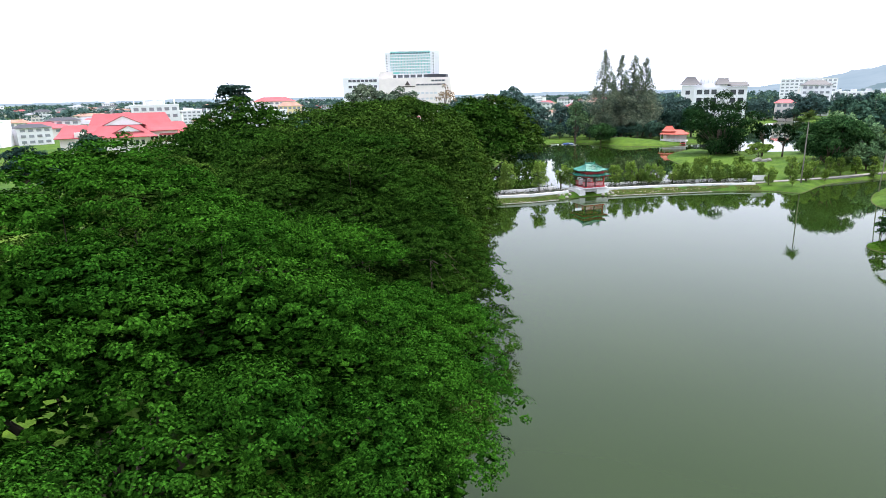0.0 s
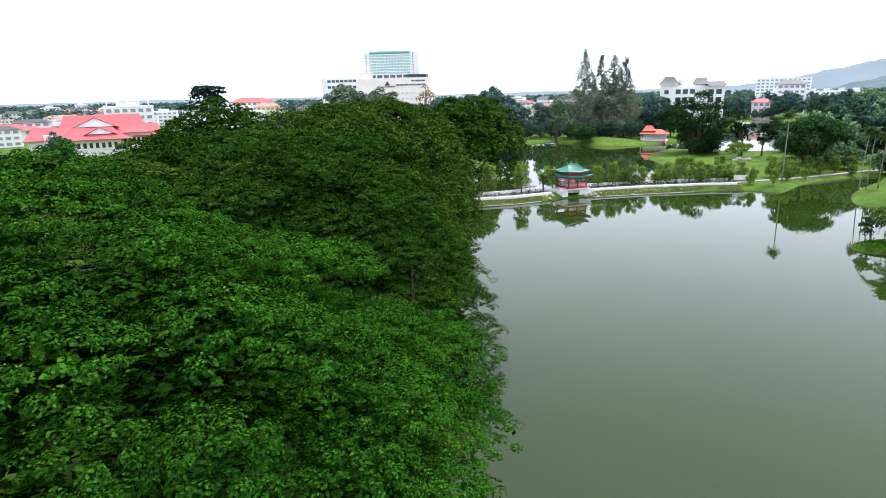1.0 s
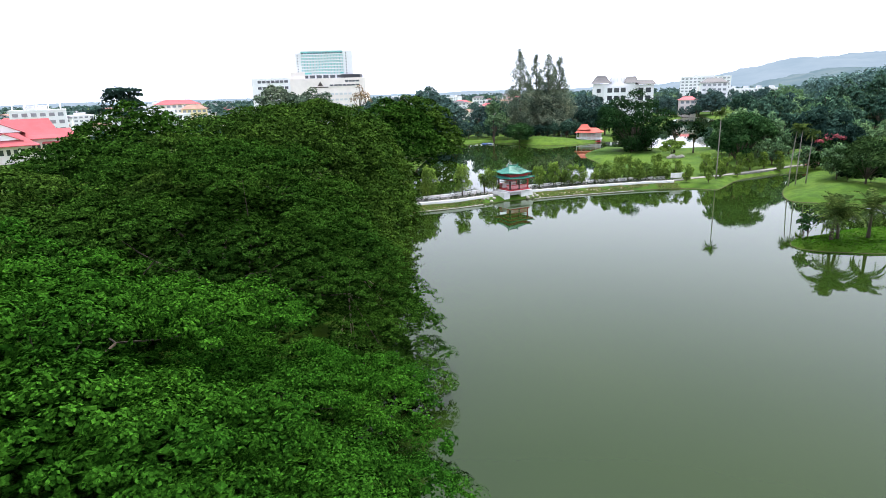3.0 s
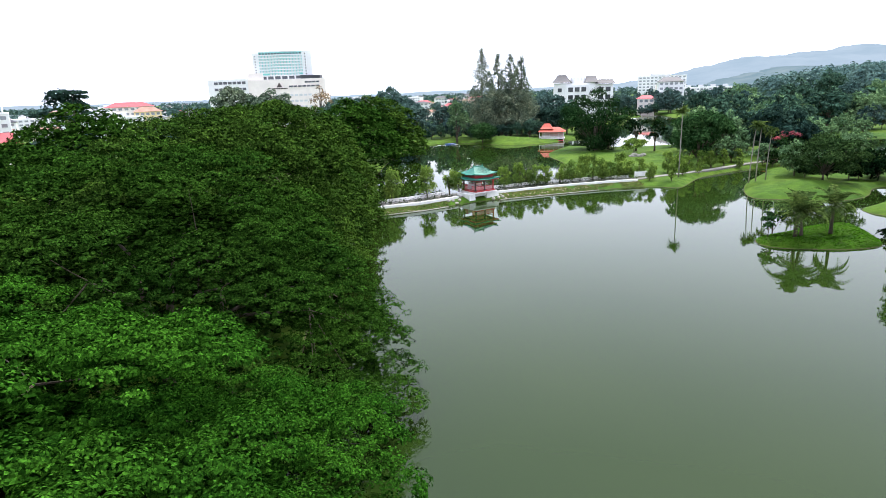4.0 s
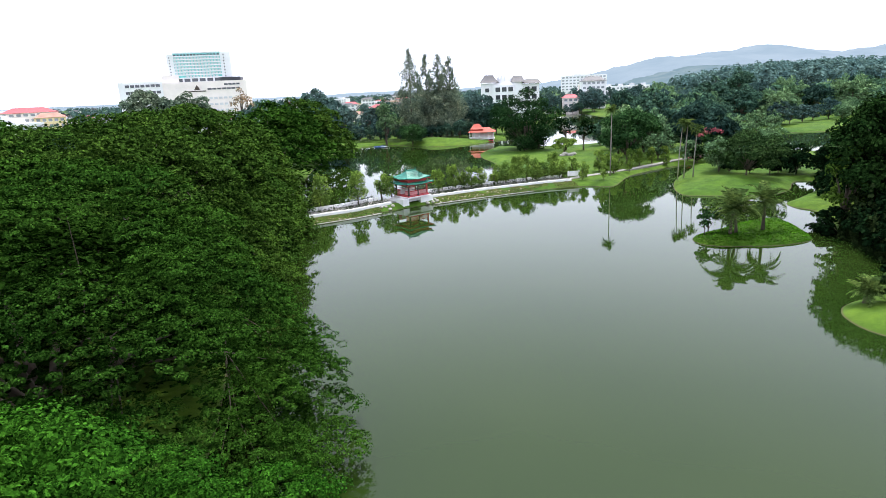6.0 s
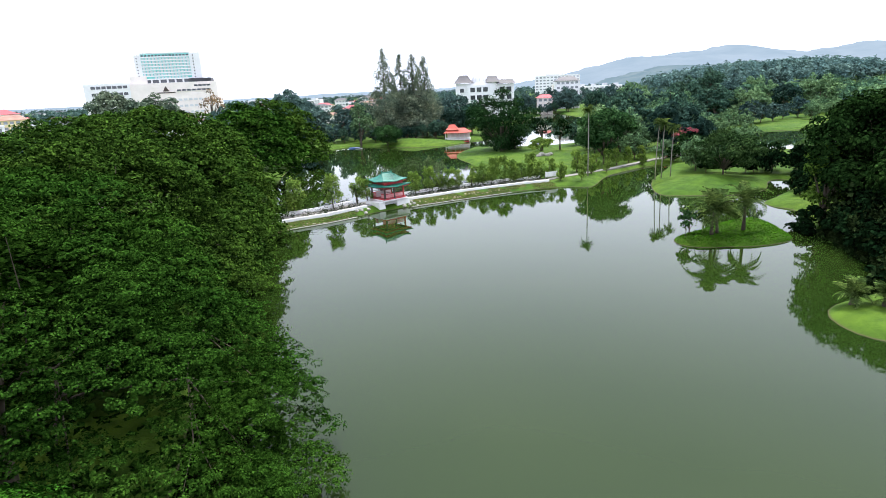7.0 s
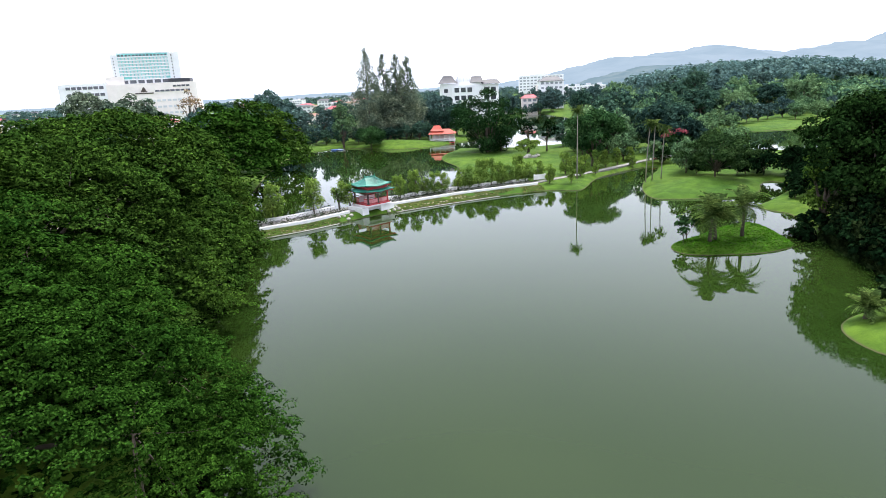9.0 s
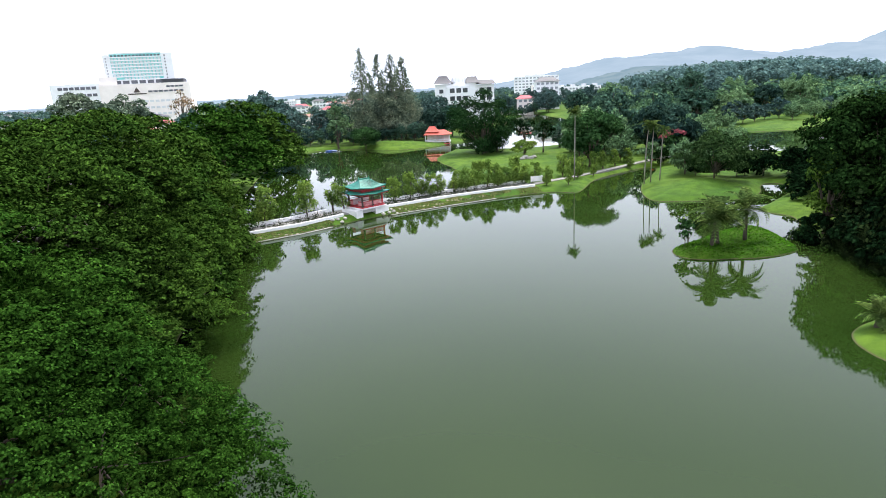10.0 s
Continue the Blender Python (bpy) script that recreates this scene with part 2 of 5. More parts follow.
# ---- mesh helpers ----
class Geo:
    """Collects points and faces for one mesh."""

    def __init__(self):
        self.v, self.f = [], []

    def add(self, verts, faces):
        k = len(self.v)
        self.v += [tuple(p) for p in verts]
        self.f += [tuple(i + k for i in face) for face in faces]
        return self

    def box(self, x0, y0, z0, x1, y1, z1, taper=0.0):
        t = taper
        return self.add([(x0, y0, z0), (x1, y0, z0), (x1, y1, z0), (x0, y1, z0),
                         (x0 + t, y0 + t, z1), (x1 - t, y0 + t, z1), (x1 - t, y1 - t, z1), (x0 + t, y1 - t, z1)],
                        [(3, 2, 1, 0), (4, 5, 6, 7), (0, 1, 5, 4), (1, 2, 6, 5), (2, 3, 7, 6), (3, 0, 4, 7)])

    def tube(self, points, radii, sides=6):
        points = [Vector(p) for p in points]
        rings = []
        for i, p in enumerate(points):
            way = (points[min(i + 1, len(points) - 1)] - points[max(i - 1, 0)]).normalized()
            side = way.orthogonal().normalized()
            up = way.cross(side)
            rings.append([p + radii[i] * (math.cos(a) * side + math.sin(a) * up) for a in (2 * math.pi * k / sides for k in range(sides))])
        verts = [q for ring in rings for q in ring]
        faces = [(i * sides + k, i * sides + (k + 1) % sides, (i + 1) * sides + (k + 1) % sides, (i + 1) * sides + k)
                 for i in range(len(points) - 1) for k in range(sides)]
        faces += [tuple(range(sides))[::-1], tuple((len(points) - 1) * sides + k for k in range(sides))]
        return self.add(verts, faces)

    def hip(self, x0, y0, x1, y1, z0, z1, ridge, lift=0.0, thick=0.12, steps=4):
        """A hipped roof with corners that sweep up by lift, its ridge along x."""
        cy, n = (y0 + y1) / 2, steps
        a, b = (x0 + x1) / 2 - ridge / 2, (x0 + x1) / 2 + ridge / 2
        rings = []
        for i in range(n + 1):
            u = i / n
            ring = []
            for (ex, ey), (rx, ry) in zip(((x0, y0), ((x0 + x1) / 2, y0), (x1, y0), (x1, cy), (x1, y1), ((x0 + x1) / 2, y1), (x0, y1), (x0, cy)),
                                          ((a, cy), ((a + b) / 2, cy), (b, cy), (b, cy), (b, cy), ((a + b) / 2, cy), (a, cy), (a, cy))):
                corner = ex in (x0, x1) and ey in (y0, y1)
                sag = u ** 1.25
                ring.append((ex + (rx - ex) * u, ey + (ry - ey) * u, z0 + (z1 - z0) * sag + (lift * (1 - u) ** 3 if corner else 0)))
            rings.append(ring)
        verts = [p for r in rings for p in r] + [(x, y, z - thick) for x, y, z in rings[0]]
        faces = [(i * 8 + k, i * 8 + (k + 1) % 8, (i + 1) * 8 + (k + 1) % 8, (i + 1) * 8 + k) for i in range(n) for k in range(8)]
        m = (n + 1) * 8
        faces += [(m + k, m + (k + 1) % 8, (k + 1) % 8, k) for k in range(8)] + [tuple(m + k for k in range(8))[::-1]]
        return self.add(verts, faces)

    def gable(self, x0, y0, x1, y1, z0, z1, over=0.4):
        """A pitched roof with its ridge along x."""
        cy, t = (y0 + y1) / 2, 0.15
        x0, x1, y0, y1 = x0 - over, x1 + over, y0 - over, y1 + over
        v = [(x0, y0, z0), (x1, y0, z0), (x1, cy, z1), (x0, cy, z1), (x0, y1, z0), (x1, y1, z0)]
        v += [(x, y, z - t) for x, y, z in v]
        return self.add(v, [(0, 1, 2, 3), (3, 2, 5, 4), (7, 6, 9, 8), (8, 9, 10, 11), (0, 6, 7, 1), (4, 5, 11, 10), (0, 3, 9, 6), (3, 4, 10, 9), (1, 7, 8, 2), (2, 8, 11, 5)])

    def dome(self, x, y, z, r, h, sides=16, rows=6):
        v = [(x + r * math.cos(a) * math.cos(b), y + r * math.sin(a) * math.cos(b), z + h * math.sin(b))
             for b in (math.pi / 2 * i / rows for i in range(rows + 1)) for a in (2 * math.pi * k / sides for k in range(sides))]
        return self.add(v, [(i * sides + k, i * sides + (k + 1) % sides, (i + 1) * sides + (k + 1) % sides, (i + 1) * sides + k) for i in range(rows) for k in range(sides)])

    def ribbon(self, left, right, top, base):
        """A slab between two lines in plan; top and base give its heights."""
        n = len(left)
        v = [(x, y, top) for x, y in left] + [(x, y, top) for x, y in right] + [(x, y, base) for x, y in left] + [(x, y, base) for x, y in right]
        f = []
        for i in range(n - 1):
            f += [(n + i, n + i + 1, i + 1, i), (i, i + 1, 2 * n + i + 1, 2 * n + i), (3 * n + i, 3 * n + i + 1, n + i + 1, n + i)]
        f += [(0, 2 * n, 3 * n, n), (n - 1, 2 * n - 1, 4 * n - 1, 3 * n - 1)]
        return self.add(v, f)

    def mesh(self, name, smooth=False):
        me = bpy.data.meshes.new(name)
        me.from_pydata(self.v, [], self.f)
        if smooth:
            me.polygons.foreach_set("use_smooth", [True] * len(me.polygons))
        me.update()
        return me


def quads(name, verts, n_faces):
    """A mesh of loose four-cornered leaves from an array of points."""
    me = bpy.data.meshes.new(name)
    me.vertices.add(len(verts))
    me.vertices.foreach_set("co", np.ascontiguousarray(verts, np.float32).ravel())
    me.loops.add(4 * n_faces)
    me.loops.foreach_set("vertex_index", np.arange(4 * n_faces, dtype=np.int32))
    me.polygons.add(n_faces)
    me.polygons.foreach_set("loop_start", np.arange(0, 4 * n_faces, 4, dtype=np.int32))
    me.update(calc_edges=True)
    return me


def thing(name, x=0.0, y=0.0, z=0.0, turn=0.0, label="", category="", group="", kind=""):
    ob = new(name)
    ob.matrix_basis = pose(x, y, z, 0, 0, turn)
    return tagged(ob, label, category, group, kind)


def part(name, data, material, parent, label="", smooth=False, kind=""):
    if isinstance(data, Geo):
        data = data.mesh(name, smooth)
    if material is not None and not data.materials:
        data.materials.append(material)
    ob = new(name, data)
    ob.parent = parent
    return tagged(ob, label, kind=kind)


def setting(name, geo, material, label, category, smooth=False):
    me = geo.mesh(name, smooth) if isinstance(geo, Geo) else geo
    me.materials.append(material)
    return tagged(new(name, me), label, category, kind="structure")


# ---- the ground and its lakes, in plan ----
LAKE = [(-12, -90), (-12, 20), (-13, 45), (-16, 62), (-17, 80), (-16.5, 95), (-17, 106.5), (-8, 111.2), (0, 116.5), (8, 120.5), (16, 123.4),
        (28, 127.2), (37, 128.6), (41.5, 125), (44, 128.5), (50, 138), (58, 143.8), (66, 148.4), (69.5, 147.6), (65, 140.5), (57, 131), (51.4, 121), (48.8, 112.4), (52.7, 111),
        (61, 107.6), (66.4, 109.6), (70, 113.2), (72.8, 117.5), (76, 120), (77.8, 118), (76, 113.5), (72, 109.5), (67, 106), (64.5, 104), (60.4, 101.5), (59.4, 98.2), (61.4, 95), (58.6, 91), (57, 87), (54.6, 82), (53, 77), (50.7, 68),
        (46, 62), (39.5, 60.5), (36.3, 58.9), (35, 56), (35.2, 53), (39, 49), (52, 44), (60, 10), (60, -90)]
POND = [(-18, 116.5), (-9, 121), (-2.5, 126), (8, 130), (17, 133), (22, 135.5), (24, 150), (27.3, 170), (25, 185), (27, 199), (37, 216), (39, 237),
        (31, 230), (24, 226), (14.7, 228), (5.4, 239), (-4.8, 244), (-12.8, 239), (-19, 225), (-22, 190), (-22, 150), (-22, 124)]
FAR_LAKE = [(35, 215), (44, 206.5), (55, 203.5), (64, 204), (76, 212), (92, 240), (112, 300), (130, 385), (106, 385), (80, 310), (60, 252), (46, 241), (36, 238)]
EAST_POND = [(101, 170), (107, 157), (118, 154), (142, 180), (154, 199), (147, 206), (138, 211), (120, 202)]
ISLET = [(36.2, 84.6), (35.6, 81.8), (37.5, 79.9), (41.4, 79.2), (44.4, 78.5), (48.7, 79.3), (50.2, 80.6), (51.8, 85.2), (53, 90.2), (51.5, 92.1), (47, 91), (42, 87.8), (38.5, 86.4)]


def rounded(loop, times=2):
    """Cuts the corners of a closed line."""
    p = np.array(loop, float)
    for _ in range(times):
        q = np.roll(p, -1, 0)
        p = np.stack([0.75 * p + 0.25 * q, 0.25 * p + 0.75 * q], 1).reshape(-1, 2)
    return p


def inside_depth(px, py, loop):
    """Distance to a closed line, positive within it."""
    p = rounded(loop)
    q = np.roll(p, -1, 0)
    best, crossings = np.full(px.shape, 1e9), np.zeros(px.shape, int)
    for (ax, ay), (bx, by) in zip(p, q):
        dx, dy = bx - ax, by - ay
        u = np.clip(((px - ax) * dx + (py - ay) * dy) / (dx * dx + dy * dy + 1e-12), 0, 1)
        best = np.minimum(best, np.hypot(px - ax - u * dx, py - ay - u * dy))
        if ay != by:
            crossings += ((ay > py) != (by > py)) & (px < (bx - ax) * (py - ay) / (by - ay) + ax)
    return np.where(crossings % 2 == 1, best, -best)


def bump(x, y, cx, cy, rx, ry, h):
    return h * np.exp(-(((x - cx) / rx) ** 2 + ((y - cy) / ry) ** 2))


def ground_height(x, y):
    x, y = np.asarray(x, float), np.asarray(y, float)
    wet = np.maximum.reduce([inside_depth(x, y, w) for w in (LAKE, POND, FAR_LAKE, EAST_POND)])
    wet = np.minimum(wet, -inside_depth(x, y, ISLET))
    dry = np.clip(-wet / 2.6, 0, 1)
    deep = np.clip(wet / 3.0, 0, 1)
    z = 0.7 * dry * (2 - dry) - 1.8 * deep
    on_land = np.clip(-wet / 8, 0, 1)
    z += on_land * (bump(x, y, 62, 118, 9, 6, 1.2) + bump(x, y, 16, 239, 12, 8, 1.6) + 13 * np.exp(-((((x - 455) / 128) ** 2 + ((y - 650) / 110) ** 2) ** 2)) + bump(x, y, 190, 330, 60, 50, 4))
    z += on_land * 0.12 * (np.sin(x * 0.21 + 1.3) * np.sin(y * 0.17) + 0.6 * np.sin(x * 0.53) * np.sin(y * 0.47 + 0.7))
    return z


def spread_axis(lo, hi, step, far):
    mid = np.arange(lo, hi + step, step)
    out = [step]
    while sum(out) < far:
        out.append(out[-1] * 1.17)
    out = np.cumsum(out)
    return np.concatenate([(lo - out)[::-1], mid, hi + step + out])


gx, gy = spread_axis(-30, 84, 0.9, 4200), spread_axis(40, 250, 1.0, 4200)
gX, gY = np.meshgrid(gx, gy)
gZ = ground_height(gX, gY)
ground_mesh = bpy.data.meshes.new("ground")
nx, ny = len(gx), len(gy)
idx = np.arange(nx * ny).reshape(ny, nx)
cells = np.stack([idx[:-1, :-1], idx[:-1, 1:], idx[1:, 1:], idx[1:, :-1]], -1).reshape(-1, 4)
ground_mesh.vertices.add(nx * ny)
ground_mesh.vertices.foreach_set("co", np.stack([gX, gY, gZ], -1).astype(np.float32).ravel())
ground_mesh.loops.add(cells.size)
ground_mesh.loops.foreach_set("vertex_index", cells.astype(np.int32).ravel())
ground_mesh.polygons.add(len(cells))
ground_mesh.polygons.foreach_set("loop_start", np.arange(0, cells.size, 4, dtype=np.int32))
ground_mesh.polygons.foreach_set("use_smooth", [True] * len(cells))
ground_mesh.update(calc_edges=True)
setting("ground", ground_mesh, GRASS, "mown green park grass with soft banks to the lakes", "ground")


def height(x, y):
    return float(ground_height(np.array([x]), np.array([y]))[0])


water = Geo().add([(-40, -95, 0), (180, -95, 0), (180, 390, 0), (-40, 390, 0)], [(0, 1, 2, 3)])
setting("water", water, WATER, "calm murky green lake water mirroring the sky", "water")


def hill(name, x0, x1, y, peaks, material, label, seed, depth=500.0):
    """A long wooded ridge, haze put into its colour, with a crooked skyline; peaks: centre, spread and height."""
    rng = np.random.default_rng(seed)
    n, rows = 260, 9
    xs = np.linspace(x0, x1, n)
    crest = sum(h * np.exp(-((xs - c) / w) ** 2) for c, w, h in peaks)
    for k in (7, 17, 41):
        crest += 0.09 / k * 6 * np.sin((xs - x0) / (x1 - x0) * k * 6.3 + rng.uniform(0, 6)) * crest
    crest += np.abs(rng.normal(0, 1, n)) * np.minimum(1, crest / 30) * 1.6
    verts = [(xs[i], y + depth * (j / (rows - 1) - 1), crest[i] * math.sin(math.pi / 2 * j / (rows - 1)) - 3) for j in range(rows) for i in range(n)]
    faces = [(j * n + i, j * n + i + 1, (j + 1) * n + i + 1, (j + 1) * n + i) for j in range(rows - 1) for i in range(n - 1)]
    setting(name, Geo().add(verts, faces), material, label, "hill", smooth=True)


hill("backdrop_far_hill", 380, 3300, 2000, [(1210, 250, 58), (900, 360, 66), (1500, 260, 44), (1760, 260, 36), (2300, 420, 230)], FAR_HILL, "wooded hill ridges, their pale blue haze put into a glow", 3)
hill("backdrop_mid_hill", 480, 1500, 1500, [(700, 120, 22), (900, 200, 40)], MID_HILL, "lower wooded ridge, haze put into its dull glow", 8)
hill("backdrop_plain_woods", -3300, 900, 2600, [(-3000, 700, 14), (-1900, 600, 16), (-900, 600, 14), (100, 600, 16), (700, 300, 14)], FAR_HILL, "far line of woods on the plain, pale haze put into its glow", 9)

# ---- leaves, crowns and trunks ----
LEAF = np.array([(0, -0.1, 0.02), (0.4, 0.42, 0.07), (0.05, 1.05, -0.16), (-0.36, 0.5, 0.05)])
TUFT = np.array([(-0.5, -0.1, 0), (0.05, -0.42, 0.08), (0.5, 0.05, -0.05), (-0.05, 0.4, 0.1), (-0.15, -0.5, -0.1), (0.35, -0.1, 0.12), (0.1, 0.55, -0.08), (-0.4, 0.1, 0.05)])
BLADE = np.array([(-0.09, 0, 0), (0.09, 0, 0), (0.05, 1.0, -0.12), (-0.05, 1.0, -0.12)])


def leaf_cloud(points, normals, sizes, rng, form):
    """Lays the leaf form at every point, facing its normal, turned at random."""
    n = len(points)
    nrm = normals / np.linalg.norm(normals, axis=1, keepdims=True)
    ref = rng.normal(size=(n, 3))
    u = np.cross(nrm, ref)
    u /= np.linalg.norm(u, axis=1, keepdims=True)
    v = np.cross(nrm, u)
    sizes = np.broadcast_to(sizes, n)[:, None, None]
    out = points[:, None] + sizes * (form[None, :, :1] * u[:, None] + form[None, :, 1:2] * v[:, None] + form[None, :, 2:] * nrm[:, None])
    return out.reshape(-1, 3)


def leaf_mesh(name, clouds):
    verts = np.concatenate(clouds)
    return quads(name, verts, len(verts) // 4)


def rain_tree(name, x, y, reach, top, rim, leaves, label, seed, spacing=2.7, group="rain trees", squash=(1, 1), fall=2.8, gaps=0.1, openings=(), ragged=1.0, steep=1.0, inside=9.0):
    """A rain tree: short forked trunk, spreading limbs, umbrella crown of overlapping shelves, each a bed of leafy clumps."""
    rng = np.random.default_rng(seed)
    base = height(x, y)
    ob = thing(name, x, y, base, 0, label, "tree", group)
    top, rim = top - base, rim - base
    ph = rng.uniform(0, 6.28, 3)

    def edge_at(a):
        return reach * (1 + 0.07 * math.sin(3 * a + ph[0]) + 0.05 * math.sin(7 * a + ph[1]))

    def open_here(lx, ly, pad=0.0):
        return any(math.hypot(x + lx - hx, y + ly - hy) < hr + pad for hx, hy, hr in openings)

    shelves = []
    steps = int(reach / spacing) + 2
    for i in range(-steps, steps + 1):
        for j in range(-steps, steps + 1):
            lx = (i + 0.5 * (j % 2)) * spacing + rng.normal(0, spacing * 0.2)
            ly = j * spacing * 0.87 + rng.normal(0, spacing * 0.2)
            r = math.hypot(lx, ly) / edge_at(math.atan2(ly, lx))
            lx, ly = lx * squash[0], ly * squash[1]
            if r > 1 or open_here(lx, ly, 0.8):
                continue
            swell = noise.noise(Vector((lx / 5.5 + seed, ly / 5.5, 0.3)))
            z = rim + (top - rim) * (1 - r ** fall) + rng.normal(0, 0.5) + 1.2 * swell - 0.7
            if rng.random() < gaps:
                z -= 1.5
            shelves.append((lx, ly, z, r, spacing * rng.uniform(0.5, 0.76)))
    # more shelves, one above the other, where the crown falls steeply
    level = rim + 0.6
    while level < top - 2.0:
        r = (1 - (level - rim) / (top - rim)) ** (1 / fall)
        if fall * r ** (fall - 1) * (top - rim) / reach > steep:
            for k in range(int(6.283 * reach * r / (spacing * 0.9))):
                a = k * spacing * 0.9 / (reach * r) + rng.uniform(-0.07, 0.07)
                out = edge_at(a) * r * rng.uniform(0.9, 1.0) + ragged * abs(rng.normal(0, 0.35))
                lx, ly = out * math.cos(a) * squash[0], out * math.sin(a) * squash[1]
                # the flank that is turned to the wood stays bare inside
                if math.cos(a + 0.55) < -0.35:
                    continue
                if rng.random() < 0.88 and not open_here(lx, ly, 0.8):
                    shelves.append((lx, ly, level + rng.normal(0, 0.55), r, spacing * rng.uniform(0.4, 0.68)))
        level += spacing * 0.75
    pts, nrm, sizes, low, lown, lows = [], [], [], [], [], []
    for lx, ly, z, r, rad in shelves:
        slope = min(2.2, fall * r ** (fall - 1) * (top - rim) / reach)
        tilt = min(0.5, 0.36 * slope)
        ax = np.array([lx, ly, 0]) / max(0.1, math.hypot(lx, ly))
        # leaves are finest where the crown comes nearest to the open lake, coarse on the side of the wood
        wx, wy = x + lx, y + ly
        leaf = min(0.7, max(0.095, 0.0043 * math.sqrt((wx + 1) ** 2 + max(0, wy - 19, 3 - wy) ** 2 + 30)))
        if wx < -1.4 * wy - 3:
            leaf = max(leaf, 0.4)
        cs = max(0.6, 2.4 * leaf)
        n = max(5, int(1.05 * 3.14 * rad * rad / (cs * cs)))
        aa = np.arange(n) * 2.39996 + rng.uniform(0, 6.28)
        rr = rad * np.sqrt((np.arange(n) + 0.5) / n) * (1 + 0.16 * np.sin(aa * 3 + seed) + rng.normal(0, 0.06, n))
        tx, ty = rr * np.cos(aa), rr * np.sin(aa)
        tz = 0.44 * rad * (1 - (rr / rad) ** 2) - tilt * (tx * ax[0] + ty * ax[1]) + rng.normal(0, 0.11, n)
        c = np.stack([lx + tx, ly + ty, z + tz], 1)
        rc = cs * 0.57 * rng.uniform(0.7, 1.25, n)
        m = int(5.9 * (cs * 0.57 / leaf) ** 2)
        d = rng.normal(size=(n, m, 3))
        d[..., 2] = np.abs(d[..., 2]) - 0.12
        d /= np.linalg.norm(d, axis=2, keepdims=True)
        q = c[:, None] + d * (rc[:, None] * rng.uniform(0.7, 1.08, (n, m)))[..., None] * np.array([1.0, 1.0, 0.6])
        pts.append(q.reshape(-1, 3))
        out = np.stack([tx / rad, ty / rad, 0 * tx], 1)[:, None] * 0.35
        nrm.append((d * 0.5 + out * 1.5 + np.array([0, 0, 0.5]) + rng.normal(0, 0.16, (n, m, 3))).reshape(-1, 3))
        sizes.append(np.full(n * m, leaf) * rng.uniform(0.7, 1.3, n * m))
        # the shaded leaves on the underside of the shelf
        lf = max(0.3, leaf * 1.2)
        k = int(1.9 * rad * rad / (lf * lf))
        rr, aa = rad * 0.86 * np.sqrt(rng.random(k)), rng.uniform(0, 6.283, k)
        tx, ty = rr * np.cos(aa), rr * np.sin(aa)
        low.append(np.stack([lx + tx, ly + ty, z - 0.22 - tilt * (tx * ax[0] + ty * ax[1]) + 0.4 * rad * (1 - (rr / rad) ** 2) + rng.normal(0, 0.06, k)], 1))
        lown.append(np.array([0, 0, 1.0]) + rng.normal(0, 0.35, (k, 3)))
        lows.append(np.full(k, lf) * rng.uniform(0.75, 1.25, k))
    # the inner leaves close the crown far below its skin
    inner = min(0.9, max(0.42, 0.008 * math.hypot(x, y - 10)))
    k = int(inside * reach * reach / inner ** 2)
    rr, aa = np.sqrt(rng.random(k)) * 0.93, rng.uniform(0, 6.283, k)
    deep = np.stack([reach * rr * np.cos(aa) * squash[0], reach * rr * np.sin(aa) * squash[1], rim + (top - rim) * (1 - (rr / 0.95) ** fall) - 3.5 + rng.normal(0, 0.3, k)], 1)
    deep[:, 2] = np.maximum(deep[:, 2], 1.2)
    for hx, hy, hr in openings:
        deep = deep[np.hypot(deep[:, 0] + x - hx, deep[:, 1] + y - hy) > hr + 0.5]
    low.append(deep)
    lown.append(np.array([0, 0, 1.0]) + rng.normal(0, 0.3, deep.shape))
    lows.append(inner * rng.uniform(0.75, 1.25, len(deep)))
    clouds = [leaf_cloud(np.concatenate(pts), np.concatenate(nrm), np.concatenate(sizes), rng, LEAF), leaf_cloud(np.concatenate(low), np.concatenate(lown), np.concatenate(lows), rng, TUFT)]
    part("crown", leaf_mesh("crown", clouds), leaves, ob)
    fork = max(2.5, top * 0.24)
    part("trunk", Geo().tube([(0, 0, -0.4), (0.05, 0, 0.5), (0.1, 0.05, fork * 0.6), (0.1, 0.1, fork + 0.4)], [0.95, 0.72, 0.6, 0.55], 10), BARK, ob, smooth=True)
    tips = []
    for k in range(8):
        a = 2 * math.pi * k / 8 + rng.uniform(-0.25, 0.25)
        far = reach * rng.uniform(0.5, 0.78)
        way = Vector((math.cos(a) * squash[0], math.sin(a) * squash[1], 0))
        end = max(2.4, rim + (top - rim) * (1 - (far / reach) ** fall) - 3.0)
        line = [Vector((0.1, 0.1, fork * 0.8)), way * far * 0.28 + Vector((0, 0, fork + (end - fork) * 0.5)), way * far * 0.62 + Vector((rng.normal(0, 0.4), rng.normal(0, 0.4), fork + (end - fork) * 0.85)), way * far + Vector((0, 0, end))]
        if open_here(line[2].x, line[2].y, 1.0) or open_here(line[3].x, line[3].y, 1.0):
            continue
        part("limb", Geo().tube(line, [0.34, 0.22, 0.12, 0.05], 6), BARK, ob, smooth=True)
        tips += line[1:]
    twigs = Geo()
    for lx, ly, z, r, rad in shelves[::7]:
        goal = Vector((lx, ly, z - 0.35))
        near = min(tips, key=lambda t: (t - goal).length)
        mid = (near + goal) / 2 + Vector((rng.normal(0, 0.3), rng.normal(0, 0.3), -0.3))
        twigs.tube([near, mid, goal], [0.045, 0.03, 0.012], 4)
    part("branchwork", twigs, BARK, ob, kind="stuff")
    return ob


